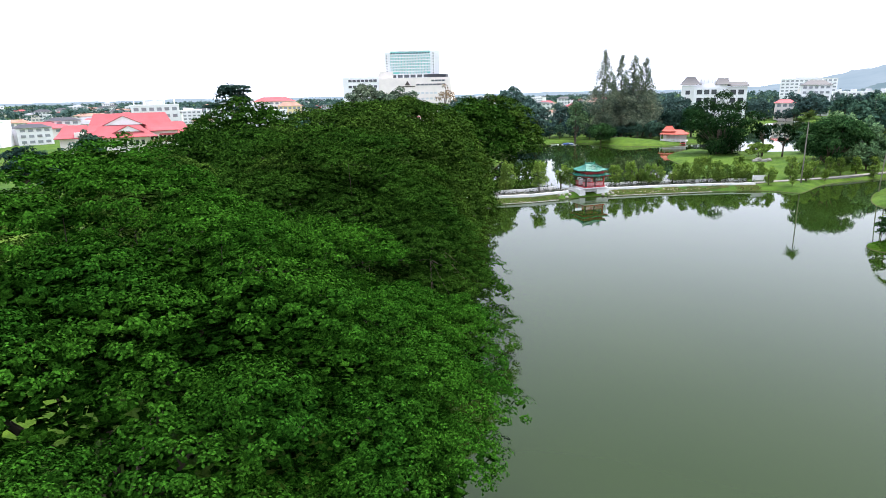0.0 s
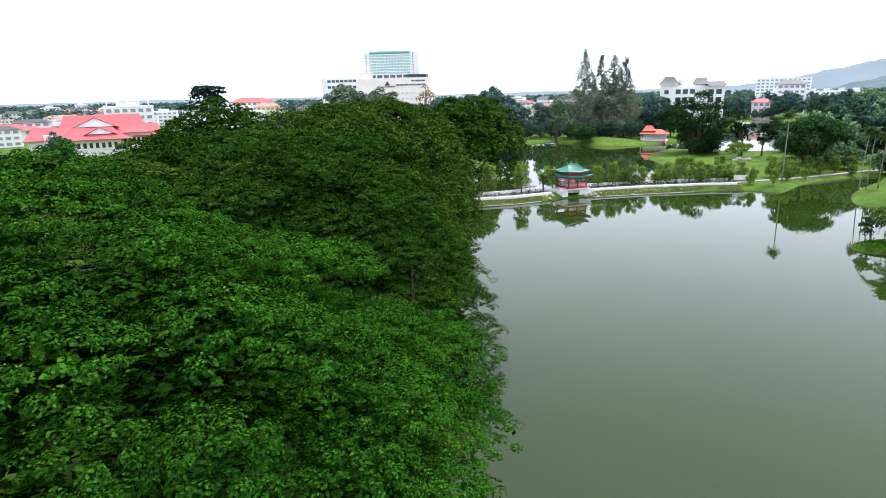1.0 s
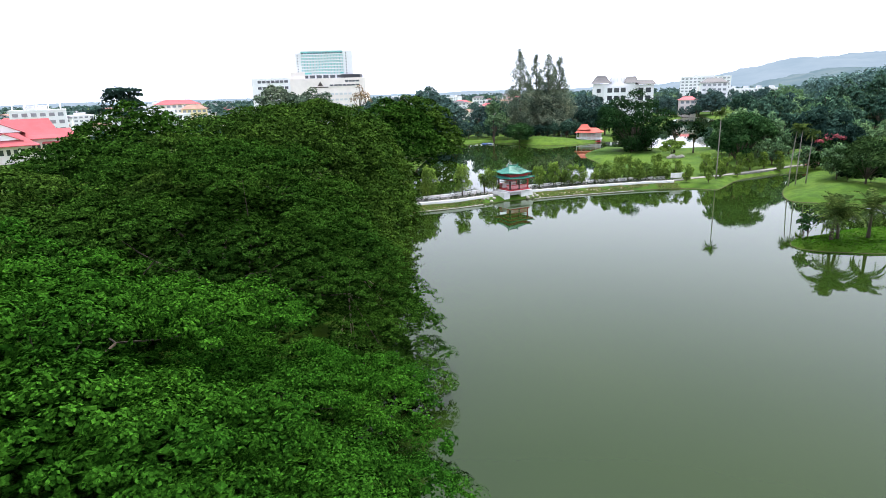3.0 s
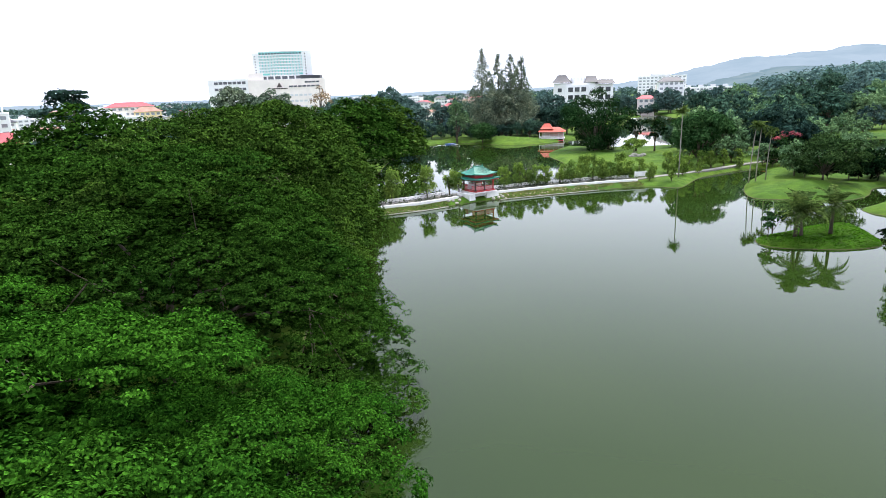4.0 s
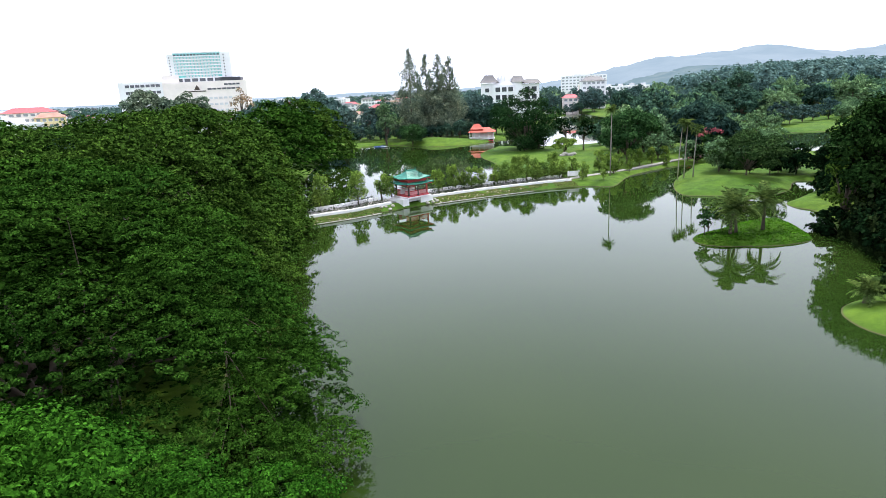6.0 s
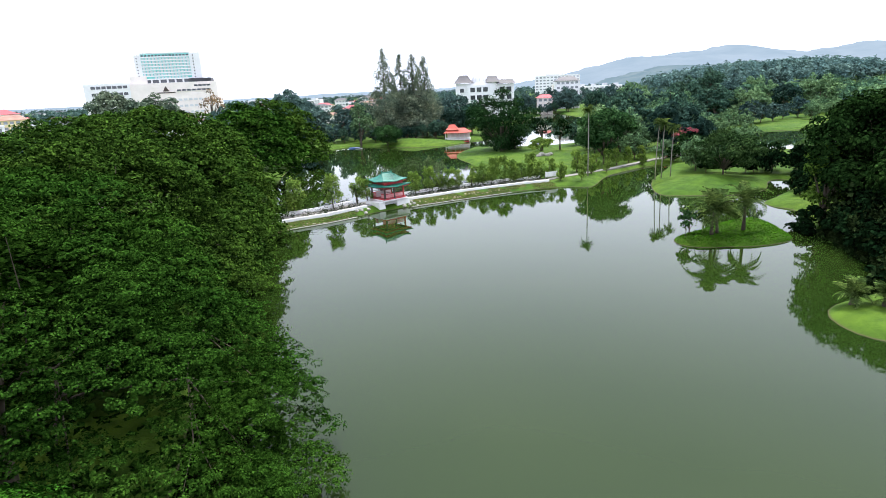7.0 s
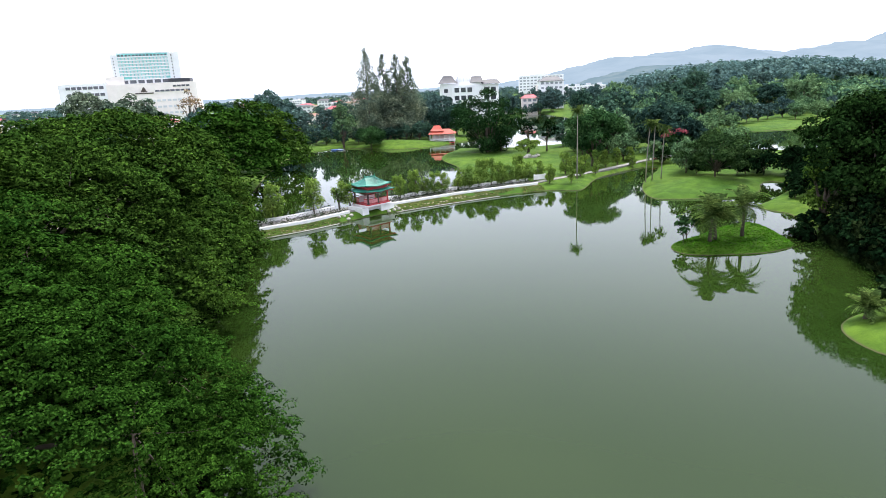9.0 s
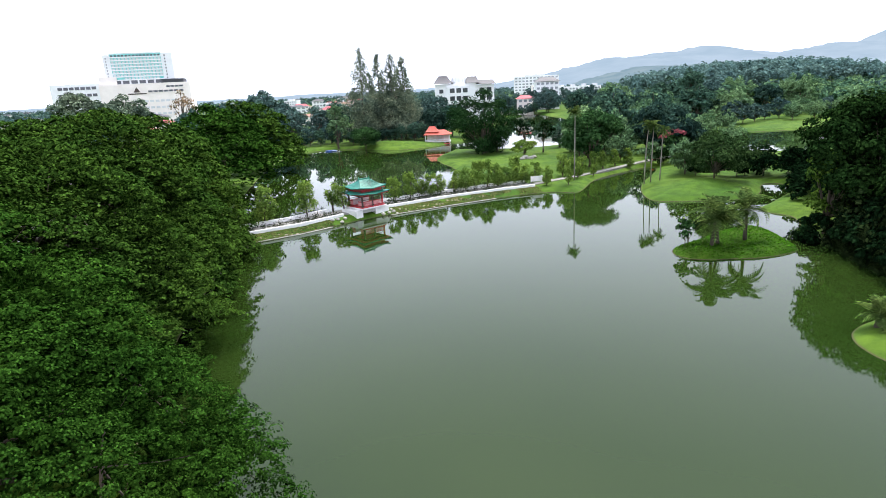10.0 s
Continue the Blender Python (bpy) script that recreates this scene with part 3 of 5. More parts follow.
def crown_points(blobs, per_area, rng, inner=0.2, up=0.35):
    """Points and normals on the skins of many overlapping lumps."""
    P, N = [], []
    for bx, by, bz, r, flat in blobs:
        n = max(6, int(per_area * 4 * math.pi * r * r * 0.6))
        d = rng.normal(size=(n, 3))
        d /= np.linalg.norm(d, axis=1, keepdims=True)
        low = d[:, 2] < -0.35
        d[low, 2] *= -0.6
        rad = r * (1 - inner * rng.random(n) ** 2 + rng.normal(0, 0.07, n))
        P.append(np.array([bx, by, bz]) + d * rad[:, None] * np.array([1, 1, flat]))
        N.append(d + np.array([0, 0, up]) + rng.normal(0, 0.3, (n, 3)))
    return np.concatenate(P), np.concatenate(N)


def round_tree(name, x, y, wide, tall, leaves, label, seed, lumps=16, leaf=0.5, per_area=5.0, bare=0.22, form=TUFT, group="park trees", flat=0.8, lump=0.3, stems=1, z=None, full=False):
    """A broadleaved tree: tapered trunk, limbs, crown of leafy lumps."""
    rng = np.random.default_rng(seed)
    ob = thing(name, x, y, height(x, y) if z is None else z, rng.uniform(0, 360), label, "tree", group)
    R, H0 = wide / 2, tall * bare
    blobs = []
    for k in range(lumps):
        d = rng.normal(size=3)
        d /= np.linalg.norm(d)
        s = rng.uniform(0.45, 1.0) ** 0.6
        r = R * lump * rng.uniform(0.75, 1.3)
        cz = H0 + (tall - H0) * (0.5 + 0.5 * d[2] * s * 0.82)
        shrink = math.sqrt(max(0.12, 1 - (abs(cz - H0 - (tall - H0) * 0.42) / ((tall - H0) * 0.62)) ** 2))
        if full and cz < tall * 0.5:
            shrink = 0.9
        blobs.append((d[0] * s * (R - r * 0.7) * shrink * 1.1, d[1] * s * (R - r * 0.7) * shrink * 1.1, cz, r, flat))
    blobs.append((0, 0, H0 + (tall - H0) * 0.5, R * 0.55, 0.9))
    P, N = crown_points(blobs, per_area, rng)
    part("crown", leaf_mesh("crown", [leaf_cloud(P, N, leaf * rng.uniform(0.7, 1.3, len(P)), rng, form)]), leaves, ob)
    wood = Geo()
    for s in range(stems):
        ox, oy = (0, 0) if stems == 1 else (rng.normal(0, R * 0.18), rng.normal(0, R * 0.18))
        wood.tube([(ox, oy, -0.3), (ox * 1.1, oy * 1.1, H0 * 0.6), (ox * 0.8, oy * 0.8, H0 + (tall - H0) * 0.45)], [tall * 0.03, tall * 0.022, tall * 0.012], 7)
    part("trunk", wood, BARK, ob, smooth=True)
    limbs = Geo()
    for bx, by, bz, r, _ in blobs[:: 2]:
        limbs.tube([(0, 0, max(H0 * 0.9, tall * 0.12)), (bx * 0.45, by * 0.45, (max(H0, tall * 0.12) + bz) / 2 + 0.3), (bx * 0.9, by * 0.9, bz)], [tall * 0.011, tall * 0.007, tall * 0.003], 4)
    part("branchwork", limbs, BARK, ob, kind="stuff")
    return ob


def casuarina(name, x, y, wide, tall, label, seed, leaf=0.6):
    """A spire of drooping grey-green needles with gaps between its tiers."""
    rng = np.random.default_rng(seed)
    ob = thing(name, x, y, height(x, y), 0, label, "tree", "casuarina trees")
    blobs = []
    n = 150
    for k in range(n):
        u = (k + rng.random()) / n
        r = wide / 2 * min(1.0, 1.25 * (1 - u) ** 0.8) * (0.2 + 0.85 * rng.random())
        a = rng.uniform(0, 6.283)
        blobs.append((r * math.cos(a), r * math.sin(a), tall * (0.06 + 0.92 * u), wide * 0.1 * (1.25 - 1.0 * u) + 0.25, 2.4))
    P, N = crown_points(blobs, 5.0, rng, inner=0.6, up=0.1)
    part("crown", leaf_mesh("crown", [leaf_cloud(P, N, leaf * rng.uniform(0.6, 1.2, len(P)), rng, LEAF * np.array([0.8, 1.5, 1.0]))]), NEEDLE, ob)
    part("trunk", Geo().tube([(0, 0, -0.3), (0, 0.1, tall * 0.5), (0.1, 0, tall * 0.97)], [0.42, 0.25, 0.04], 7), BARK, ob, smooth=True)
    limbs = Geo()
    for bx, by, bz, r, _ in blobs[::3]:
        limbs.tube([(0, 0, bz - 0.8), (bx, by, bz)], [0.07, 0.02], 4)
    part("branchwork", limbs, BARK, ob, kind="stuff")
    return ob


def frond(length, droop, rng, leaflets=14, wide=0.5):
    """One feather frond along +x, as leaf quads."""
    out = []

    def spine(u):
        return length * u * (1 - 0.25 * droop * u * u), length * (0.28 * math.sin(u * 2.2) - droop * u * u * 0.75)

    for k in range(leaflets):
        u = (k + 0.6) / leaflets
        px, pz = spine(u)
        ll = wide * math.sin(math.pi * min(1, 0.18 + 0.82 * u)) + 0.1
        (ax, az), (bx, bz) = spine(k / leaflets), spine((k + 1) / leaflets)
        out += [(ax, -0.03, az), (bx, -0.03, bz), (bx, 0.03, bz), (ax, 0.03, az)]
        for side in (-1, 1):
            w = length * 0.028
            dx = ll * 0.45
            out += [(px - w, 0, pz), (px + w, 0, pz), (px + w + dx, side * ll, pz - ll * 0.35), (px - w * 0.2 + dx, side * ll, pz - ll * 0.4)]
    return np.array(out)


def palm(name, x, y, tall, fronds, reach, droop, radius, label, seed, bark=None, group="palms", lean=0.0, leaves=None):
    rng = np.random.default_rng(seed)
    ob = thing(name, x, y, height(x, y), 0, label, "palm tree", group)
    bend = [(lean * (u ** 2), 0, tall * u) for u in (0, 0.25, 0.5, 0.75, 1.0)]
    bend[0] = (0, 0, -0.3)
    part("trunk", Geo().tube(bend, [radius * 1.35, radius * 1.05, radius, radius * 0.9, radius * 0.7], 8), bark or PALE_BARK, ob, smooth=True)
    head = np.array([lean, 0, tall])
    for k in range(fronds):
        f = frond(reach * rng.uniform(0.85, 1.15), droop * rng.uniform(0.5, 1.4), rng, wide=reach * 0.2)
        tilt, a = rng.uniform(-0.75, 1.15), 2 * math.pi * k / fronds + rng.uniform(-0.3, 0.3)
        turn = np.array(Euler((0, -tilt, a)).to_matrix())
        v = f @ turn.T + head
        part("frond", quads("frond", v, len(v) // 4), leaves or PALM, ob)
    return ob


# ---- the rain trees along the shore ----
FRESH = "huge rain tree with a fresh green umbrella crown over the shore"
rain_tree("rain_tree", -16.5, 16.0, 16.0, 17.8, 7.5, RAIN_BRIGHT, FRESH, 11, squash=(0.87, 1.19), fall=1.8, steep=0.8, inside=20.0)
rain_tree("rain_tree", -20.5, 43.5, 15.4, 17.3, 1.5, RAIN_DARK, "huge dark green rain tree leaning out over the lake", 12, squash=(0.94, 0.89))
rain_tree("rain_tree", -26.5, 66, 14.4, 18.1, 2.5, RAIN_OLIVE, "huge olive green rain tree with a broad flat crown", 13, spacing=2.9, fall=3.4)
rain_tree("rain_tree", -27.5, 84, 15.5, 18.6, 2.5, RAIN_OLIVE, "huge olive green rain tree with a broad crown", 23, spacing=3.0, fall=3.4)
rain_tree("rain_tree", -31.5, 102, 18.0, 18.4, 1.5, RAIN_OLIVE, "huge olive green rain tree standing by the causeway", 14, spacing=3.1, fall=4.0)
rain_tree("rain_tree", -49, 20, 12.0, 16.0, 5.0, RAIN_BRIGHT, "spreading fresh green rain tree beside the park road", 15, fall=2.1)
rain_tree("rain_tree", -47, 55, 15.0, 14.4, 4.0, RAIN_OLIVE, "spreading olive rain tree with thin patches", 16, spacing=3.0, gaps=0.2, fall=2.1)
rain_tree("rain_tree", -57, 84, 16.0, 14.8, 4.0, RAIN_DARK, "broad dark rain tree in the park", 17, spacing=3.2, fall=2.1)
rain_tree("rain_tree", -72, 122, 17.0, 19.0, 5.0, RAIN_DARK, "broad dark rain tree under a taller one", 18, spacing=3.4, fall=2.1)
rain_tree("rain_tree", -26, 150, 15.0, 18.0, 7.0, RAIN_DARK, "broad rain tree on the bank of the upper pond", 19, spacing=3.2, squash=(0.78, 1.2), fall=2.2)
rain_tree("rain_tree", -26, 192, 14.0, 18.0, 3.0, RAIN_OLIVE, "broad olive rain tree beyond the upper pond", 22, spacing=3.3)
rain_tree("rain_tree", -42, 2, 13.0, 17.5, 6.0, RAIN_BRIGHT, "spreading fresh green rain tree beside the lawn", 20, spacing=3.2, fall=2.1)
rain_tree("rain_tree", -16, -14, 13.0, 16.0, 5.0, RAIN_BRIGHT, "spreading fresh green rain tree on the shore", 21, spacing=3.4, fall=2.1)

# ---- roads and paths ----
setting("road", Geo().ribbon([(-58, -60), (-57, 40), (-55, 120), (-80, 200), (-140, 320)], [(-51, -60), (-50, 40), (-47, 122), (-73, 205), (-133, 326)], 0.96, 0.2), ASPHALT, "grey asphalt park road under the trees", "road")


def offset(line, d):
    """A line in plan moved sideways to its left by d."""
    p = np.array(line, float)
    t = np.gradient(p, axis=0)
    t /= np.linalg.norm(t, axis=1, keepdims=True)
    return [(float(x), float(y)) for x, y in p + d * np.stack([-t[:, 1], t[:, 0]], 1)]


def along(line, step):
    """Points at even steps along a line, with the way it goes there."""
    p = np.array(line, float)
    seg = np.linalg.norm(np.diff(p, axis=0), axis=1)
    s = np.r_[0, np.cumsum(seg)]
    at = np.arange(0, s[-1], step)
    xs, ys = np.interp(at, s, p[:, 0]), np.interp(at, s, p[:, 1])
    return [(float(x), float(y), math.atan2(*(p[min(np.searchsorted(s, a, "right"), len(p) - 1)] - p[max(np.searchsorted(s, a, "right") - 1, 0)])[::-1])) for x, y, a in zip(xs, ys, at)]


WALL_LINE = [(-20, 108.2), (-16.2, 109.8), (-8.4, 113.3), (-1.7, 118.1), (5.8, 122.3), (16.7, 127.0), (28.4, 130.4), (35.1, 131.6)]
PATH_ON = [(35.1, 133.6), (42, 137.2), (47.5, 139.9), (52.5, 142.6), (60, 147.4), (68.3, 152.8), (73.5, 155.6), (90, 164)]
west, east = WALL_LINE[:4], WALL_LINE[4:]
setting("pavement_causeway", Geo().ribbon(offset(WALL_LINE, 4.0), offset(WALL_LINE, 0.3), 0.9, 0.1), CONCRETE, "pale concrete footpath along the causeway", "path")
setting("pavement_lakeside", Geo().ribbon(offset(PATH_ON, 0.8), offset(PATH_ON, -0.8), 0.85, 0.2), CONCRETE, "pale concrete footpath curving along the lake", "path")
for line in (west, east):
    setting("kerb_wall", Geo().ribbon(offset(line, 0.2), offset(line, -0.2), 1.12, 0.2), WHITEWASH, "low whitewashed wall along the lake side of the path", "wall")
    back = offset(line, 4.2)
    setting("kerb_wall", Geo().ribbon(offset(back, 0.18), offset(back, -0.18), 1.45, 0.2), WHITEWASH, "low whitewashed wall along the pond side of the path", "wall")


LAKE_EDGE = [(-17, 106.6), (-8, 110.6), (0, 115.9), (8, 119.9), (16, 122.8), (26, 126.1)]
setting("kerb_edge", Geo().ribbon(offset(LAKE_EDGE[:2] + [(-3.4, 113.6)], 0.12), offset(LAKE_EDGE[:2] + [(-3.4, 113.6)], -0.12), 0.07, -1.2), ROCK, "pale stone edging at the waterline of the causeway", "kerb")
setting("kerb_edge", Geo().ribbon(offset([(6.2, 119.0)] + LAKE_EDGE[3:], 0.12), offset([(6.2, 119.0)] + LAKE_EDGE[3:], -0.12), 0.07, -1.2), ROCK, "pale stone edging at the waterline of the causeway", "kerb")


def hedge(line, seed, label, tall=0.5, leaf=0.17, base=0.85):
    rng = np.random.default_rng(seed)
    spots = along(line, 0.32)
    P = []
    for x, y, a in spots:
        if rng.random() < 0.8:
            h = tall * rng.uniform(0.6, 1.3)
            d = rng.normal(size=(46, 3)) * np.array([0.24, 0.24, 0.26])
            P.append(np.array([x, y, base + h * 0.5]) + d * np.array([1, 1, h / 0.4]))
    P = np.concatenate(P)
    P[:, 2] = np.maximum(P[:, 2], base - 0.1)
    me = leaf_mesh("hedge", [leaf_cloud(P, rng.normal(size=P.shape) + np.array([0, 0, 0.6]), leaf * rng.uniform(0.7, 1.3, len(P)), rng, TUFT)])
    me.materials.append(HEDGE)
    return tagged(new("hedge", me), label, "hedge", "hedges along the causeway", "stuff")


for k, line in enumerate((west, east)):
    hedge(offset(line, 0.95), 40 + k, "low dark clipped hedge along the causeway path", 0.62)
    hedge(offset(line, 4.9), 44 + k, "dark shrubs behind the low wall", 0.7)

# ---- pavilion on its bridge ----
def pavilion():
    ob = thing("pavilion", 2.2, 120.8, 0, 33, "small red and white pavilion with two-tiered green roof on a bridge", "pavilion")
    part("deck", Geo().box(-3.0, -2.8, 1.55, 3.0, 2.8, 1.8).box(-3.1, -2.9, 1.62, 3.1, 2.9, 1.74), WHITEWASH, ob, "white deck slab")
    part("bridge_pier", Geo().box(0.4, -2.6, -1.5, 3.9, 2.6, 1.5, 0.12), WHITEWASH, ob, "white masonry pier in the water")
    part("bridge_pier", Geo().box(-4.2, -2.6, -1.5, -2.5, 2.6, 1.5, 0.12), WHITEWASH, ob, "white masonry pier in the water")
    part("bridge_beam", Geo().box(-2.6, -2.4, 0.95, 0.5, 2.4, 1.45), OLD_WALL, ob)
    part("floor_band", Geo().box(-2.75, -2.65, 1.8, 2.75, 2.65, 1.98), RED_PAINT, ob, "red painted plinth")
    for cx in (-2.4, 0.0, 2.4):
        for cy in (-2.3, 2.3):
            part("column", Geo().box(cx - 0.13, cy - 0.13, 1.98, cx + 0.13, cy + 0.13, 4.3).box(cx - 0.2, cy - 0.2, 1.98, cx + 0.2, cy + 0.2, 2.2), DARK_WOOD if cx < 2 else RED_PAINT, ob)
    def rail(x0, y0, x1, y1):
        n = int(max(abs(x1 - x0), abs(y1 - y0)) / 0.28)
        t = 0.06
        bars = [part("handrail" if z0 > 2.5 else "bottom_rail", Geo().box(min(x0, x1) - t, min(y0, y1) - t, z0, max(x0, x1) + t, max(y0, y1) + t, z1), RED_PAINT, ob, "red painted rail") for z0, z1 in ((2.05, 2.15), (2.78, 2.9))]
        r = bars[0]
        for k in range(n):
            u = (k + 0.5) / n
            x, y = x0 + (x1 - x0) * u, y0 + (y1 - y0) * u
            part("baluster", Geo().box(x - 0.07, y - 0.07, 2.15, x + 0.07, y + 0.07, 2.78), PINK_PAINT, r)
    rail(-2.25, -2.3, 2.25, -2.3)
    rail(-2.25, 2.3, 2.25, 2.3)
    rail(-2.4, -2.15, -2.4, -0.9)
    rail(-2.4, 0.9, -2.4, 2.15)
    for y in (-2.3, 2.3):
        part("lintel", Geo().box(-2.7, y - 0.1, 3.75, 2.7, y + 0.1, 4.0), DARK_WOOD, ob)
        part("mid_rail", Geo().box(-2.5, y - 0.05, 3.1, 2.5, y + 0.05, 3.18), DARK_WOOD, ob)
    for x in (-2.4, 2.4):
        part("lintel", Geo().box(x - 0.1, -2.19, 3.75, x + 0.1, 2.19, 4.0), DARK_WOOD, ob)
    part("bench_wall", Geo().box(-1.9, 1.5, 1.98, 1.9, 1.75, 2.9), WHITEWASH, ob)
    part("fascia", Geo().box(-3.35, -3.25, 4.02, 3.35, 3.25, 4.14), RED_PAINT, ob)
    low = part("lower_roof", Geo().hip(-3.6, -3.5, 3.6, 3.5, 4.18, 5.0, 2.4, 0.3), GREEN_TILE, ob, "green glazed tile roof")
    part("roof_wall", Geo().box(-2.4, -2.3, 4.5, 2.4, 2.3, 4.98), RED_PAINT, ob)
    part("fascia", Geo().box(-2.95, -2.85, 4.96, 2.95, 2.85, 5.08), RED_PAINT, ob)
    up = part("upper_roof", Geo().hip(-3.15, -3.05, 3.15, 3.05, 5.1, 6.5, 2.2, 0.35), GREEN_TILE, ob, "green glazed tile roof")
    part("ridge", Geo().box(-1.25, -0.12, 6.45, 1.25, 0.12, 6.65).box(-1.35, -0.1, 6.5, -1.15, 0.1, 6.95, 0.04).box(1.15, -0.1, 6.5, 1.35, 0.1, 6.95, 0.04), GREEN_TILE, up)
    for sx, sy in ((-1, -1), (1, -1), (-1, 1), (1, 1)):
        line = [(sx * 3.15, sy * 3.05, 5.5), (sx * 2.5, sy * 2.0, 5.42), (sx * 1.8, sy * 1.0, 5.82), (sx * 1.15, 0, 6.5)]
        part("hip_ridge", Geo().tube(line, [0.07, 0.08, 0.08, 0.08], 5), GREEN_TILE, up)
    for x in (-2.8 + 0.4 * k for k in range(15)):
        part("cover_tile", Geo().tube([(x, -3.0, 5.12), (x * 0.75, -1.6, 5.75), (x * 0.42, -0.15, 6.42)], [0.05, 0.045, 0.035], 4), GREEN_TILE, up)
    ob.scale = (0.83, 0.83, 0.94)
    for x in (-3.2 + 0.4 * k for k in range(17)):
        part("cover_tile", Geo().tube([(x, -3.45, 4.22), (x * 0.85, -2.4, 4.55)], [0.05, 0.045], 4), GREEN_TILE, low)
    return ob


pavilion()


def boulder(x, y, size, seed, material=ROCK, label="pale rounded boulder at the water's edge"):
    rng = random.Random(seed)
    bm = bmesh.new()
    bmesh.ops.create_icosphere(bm, subdivisions=2, radius=size)
    for v in bm.verts:
        k = 1 + 0.3 * noise.noise(v.co * (1.3 / size) + Vector((seed, 0, 0)))
        v.co = Vector((v.co.x * k * 1.15, v.co.y * k, v.co.z * k * 0.75))
    me = bpy.data.meshes.new("boulder")
    bm.to_mesh(me)
    bm.free()
    me.materials.append(material)
    ob = new("boulder", me)
    ob.matrix_basis = pose(x, y, max(height(x, y), -0.15) + size * 0.35, 0, 0, rng.uniform(0, 360))
    return tagged(ob, label, "rock", "rocks by the pavilion bridge")


rocks = random.Random(5)
for k, (x, y) in enumerate(((-2.6, 116.3), (-1.9, 115.6), (-3.4, 115.9), (-1.4, 116.8), (5.9, 119.9), (6.7, 120.4), (7.3, 120.1), (6.3, 121.0), (4.9, 119.3))):
    boulder(x, y, rocks.uniform(0.18, 0.36), k)
for k, (x, y, a) in enumerate(along(offset(WALL_LINE, -2.3), 0.55)):
    if (x < -3.5 or 7.5 < x < 24) and rocks.random() < 0.8:
        boulder(x + rocks.uniform(-0.3, 0.3), y + rocks.uniform(-0.5, 0.6), rocks.uniform(0.09, 0.2), 20 + k, OLD_ROCK, label="small pale stone in the grassy bank")

# rough dry grass on the causeway's bank
bank = np.random.default_rng(17)
BP = []
for d in np.arange(-0.5, -3.3, -0.22):
    for x, y, a in along(offset(WALL_LINE, float(d)), 0.16):
        bx, by = x + bank.normal(0, 0.12), y + bank.normal(0, 0.12)
        if (x < -3.2 or x > 6.5) and noise.noise(Vector((bx * 0.35, by * 0.35, 2.0))) > -0.25 - 0.012 * max(0, 20 - x):
            BP.append((bx, by))
BP = np.array(BP)
BZ = ground_height(BP[:, 0], BP[:, 1])
BP, BZ = BP[BZ > 0.03], BZ[BZ > 0.03]
bank_mesh = leaf_mesh("bank_grass", [leaf_cloud(np.c_[BP, BZ + 0.02], np.array([0, -0.35, 1.0]) + bank.normal(0, 0.45, (len(BP), 3)), bank.uniform(0.14, 0.3, len(BP)), bank, TUFT)])
bank_mesh.materials.append(BANK_GRASS)
tagged(new("bank_grass", bank_mesh), "rough olive-brown grass on the causeway bank", "grass", kind="stuff")

# rank grass on the islet
IP = np.stack([bank.uniform(35, 54, 24000), bank.uniform(77, 93, 24000)], 1)
IP = IP[inside_depth(IP[:, 0], IP[:, 1], ISLET) > 0.1]
islet_mesh = leaf_mesh("islet_grass", [leaf_cloud(np.c_[IP, ground_height(IP[:, 0], IP[:, 1]) + 0.03], np.array([0, 0, 1.0]) + bank.normal(0, 0.35, (len(IP), 3)), bank.uniform(0.1, 0.22, len(IP)), bank, LEAF)])
islet_mesh.materials.append(ISLET_GRASS)
tagged(new("islet_grass", islet_mesh), "rank deep green grass on the islet", "grass", kind="stuff")

# ---- small feathery trees on the causeway ----
def feather_tree(x, y, wide, tall, seed):
    rng = np.random.default_rng(seed)
    ob = thing("bottlebrush_tree", x, y, height(x, y), 0, "small feathery light green tree on the causeway bank", "tree", "small trees along the causeway")
    blobs = []
    for k in range(34):
        u = rng.random()
        a, r = rng.uniform(0, 6.28), wide / 2 * math.sqrt(rng.random()) * (0.95 - 0.5 * abs(u - 0.4))
        blobs.append((r * math.cos(a), r * math.sin(a), tall * (0.14 + 0.74 * u), wide * rng.uniform(0.12, 0.19), 1.9))
    P, N = crown_points(blobs, 24, rng, inner=0.35, up=0.35)
    part("crown", leaf_mesh("crown", [leaf_cloud(P, N, 0.25 * rng.uniform(0.6, 1.4, len(P)), rng, LEAF * np.array([0.9, 1.5, 1.0]))]), WILLOW, ob)
    wood = Geo()
    for k in range(3):
        a = rng.uniform(0, 6.28)
        wood.tube([(0.12 * math.cos(a), 0.12 * math.sin(a), -0.2), (0.2 * math.cos(a), 0.2 * math.sin(a), tall * 0.3), (wide * 0.25 * math.cos(a), wide * 0.25 * math.sin(a), tall * 0.7)], [0.13, 0.1, 0.03], 5)
    part("trunk", wood, BARK, ob)
    return ob


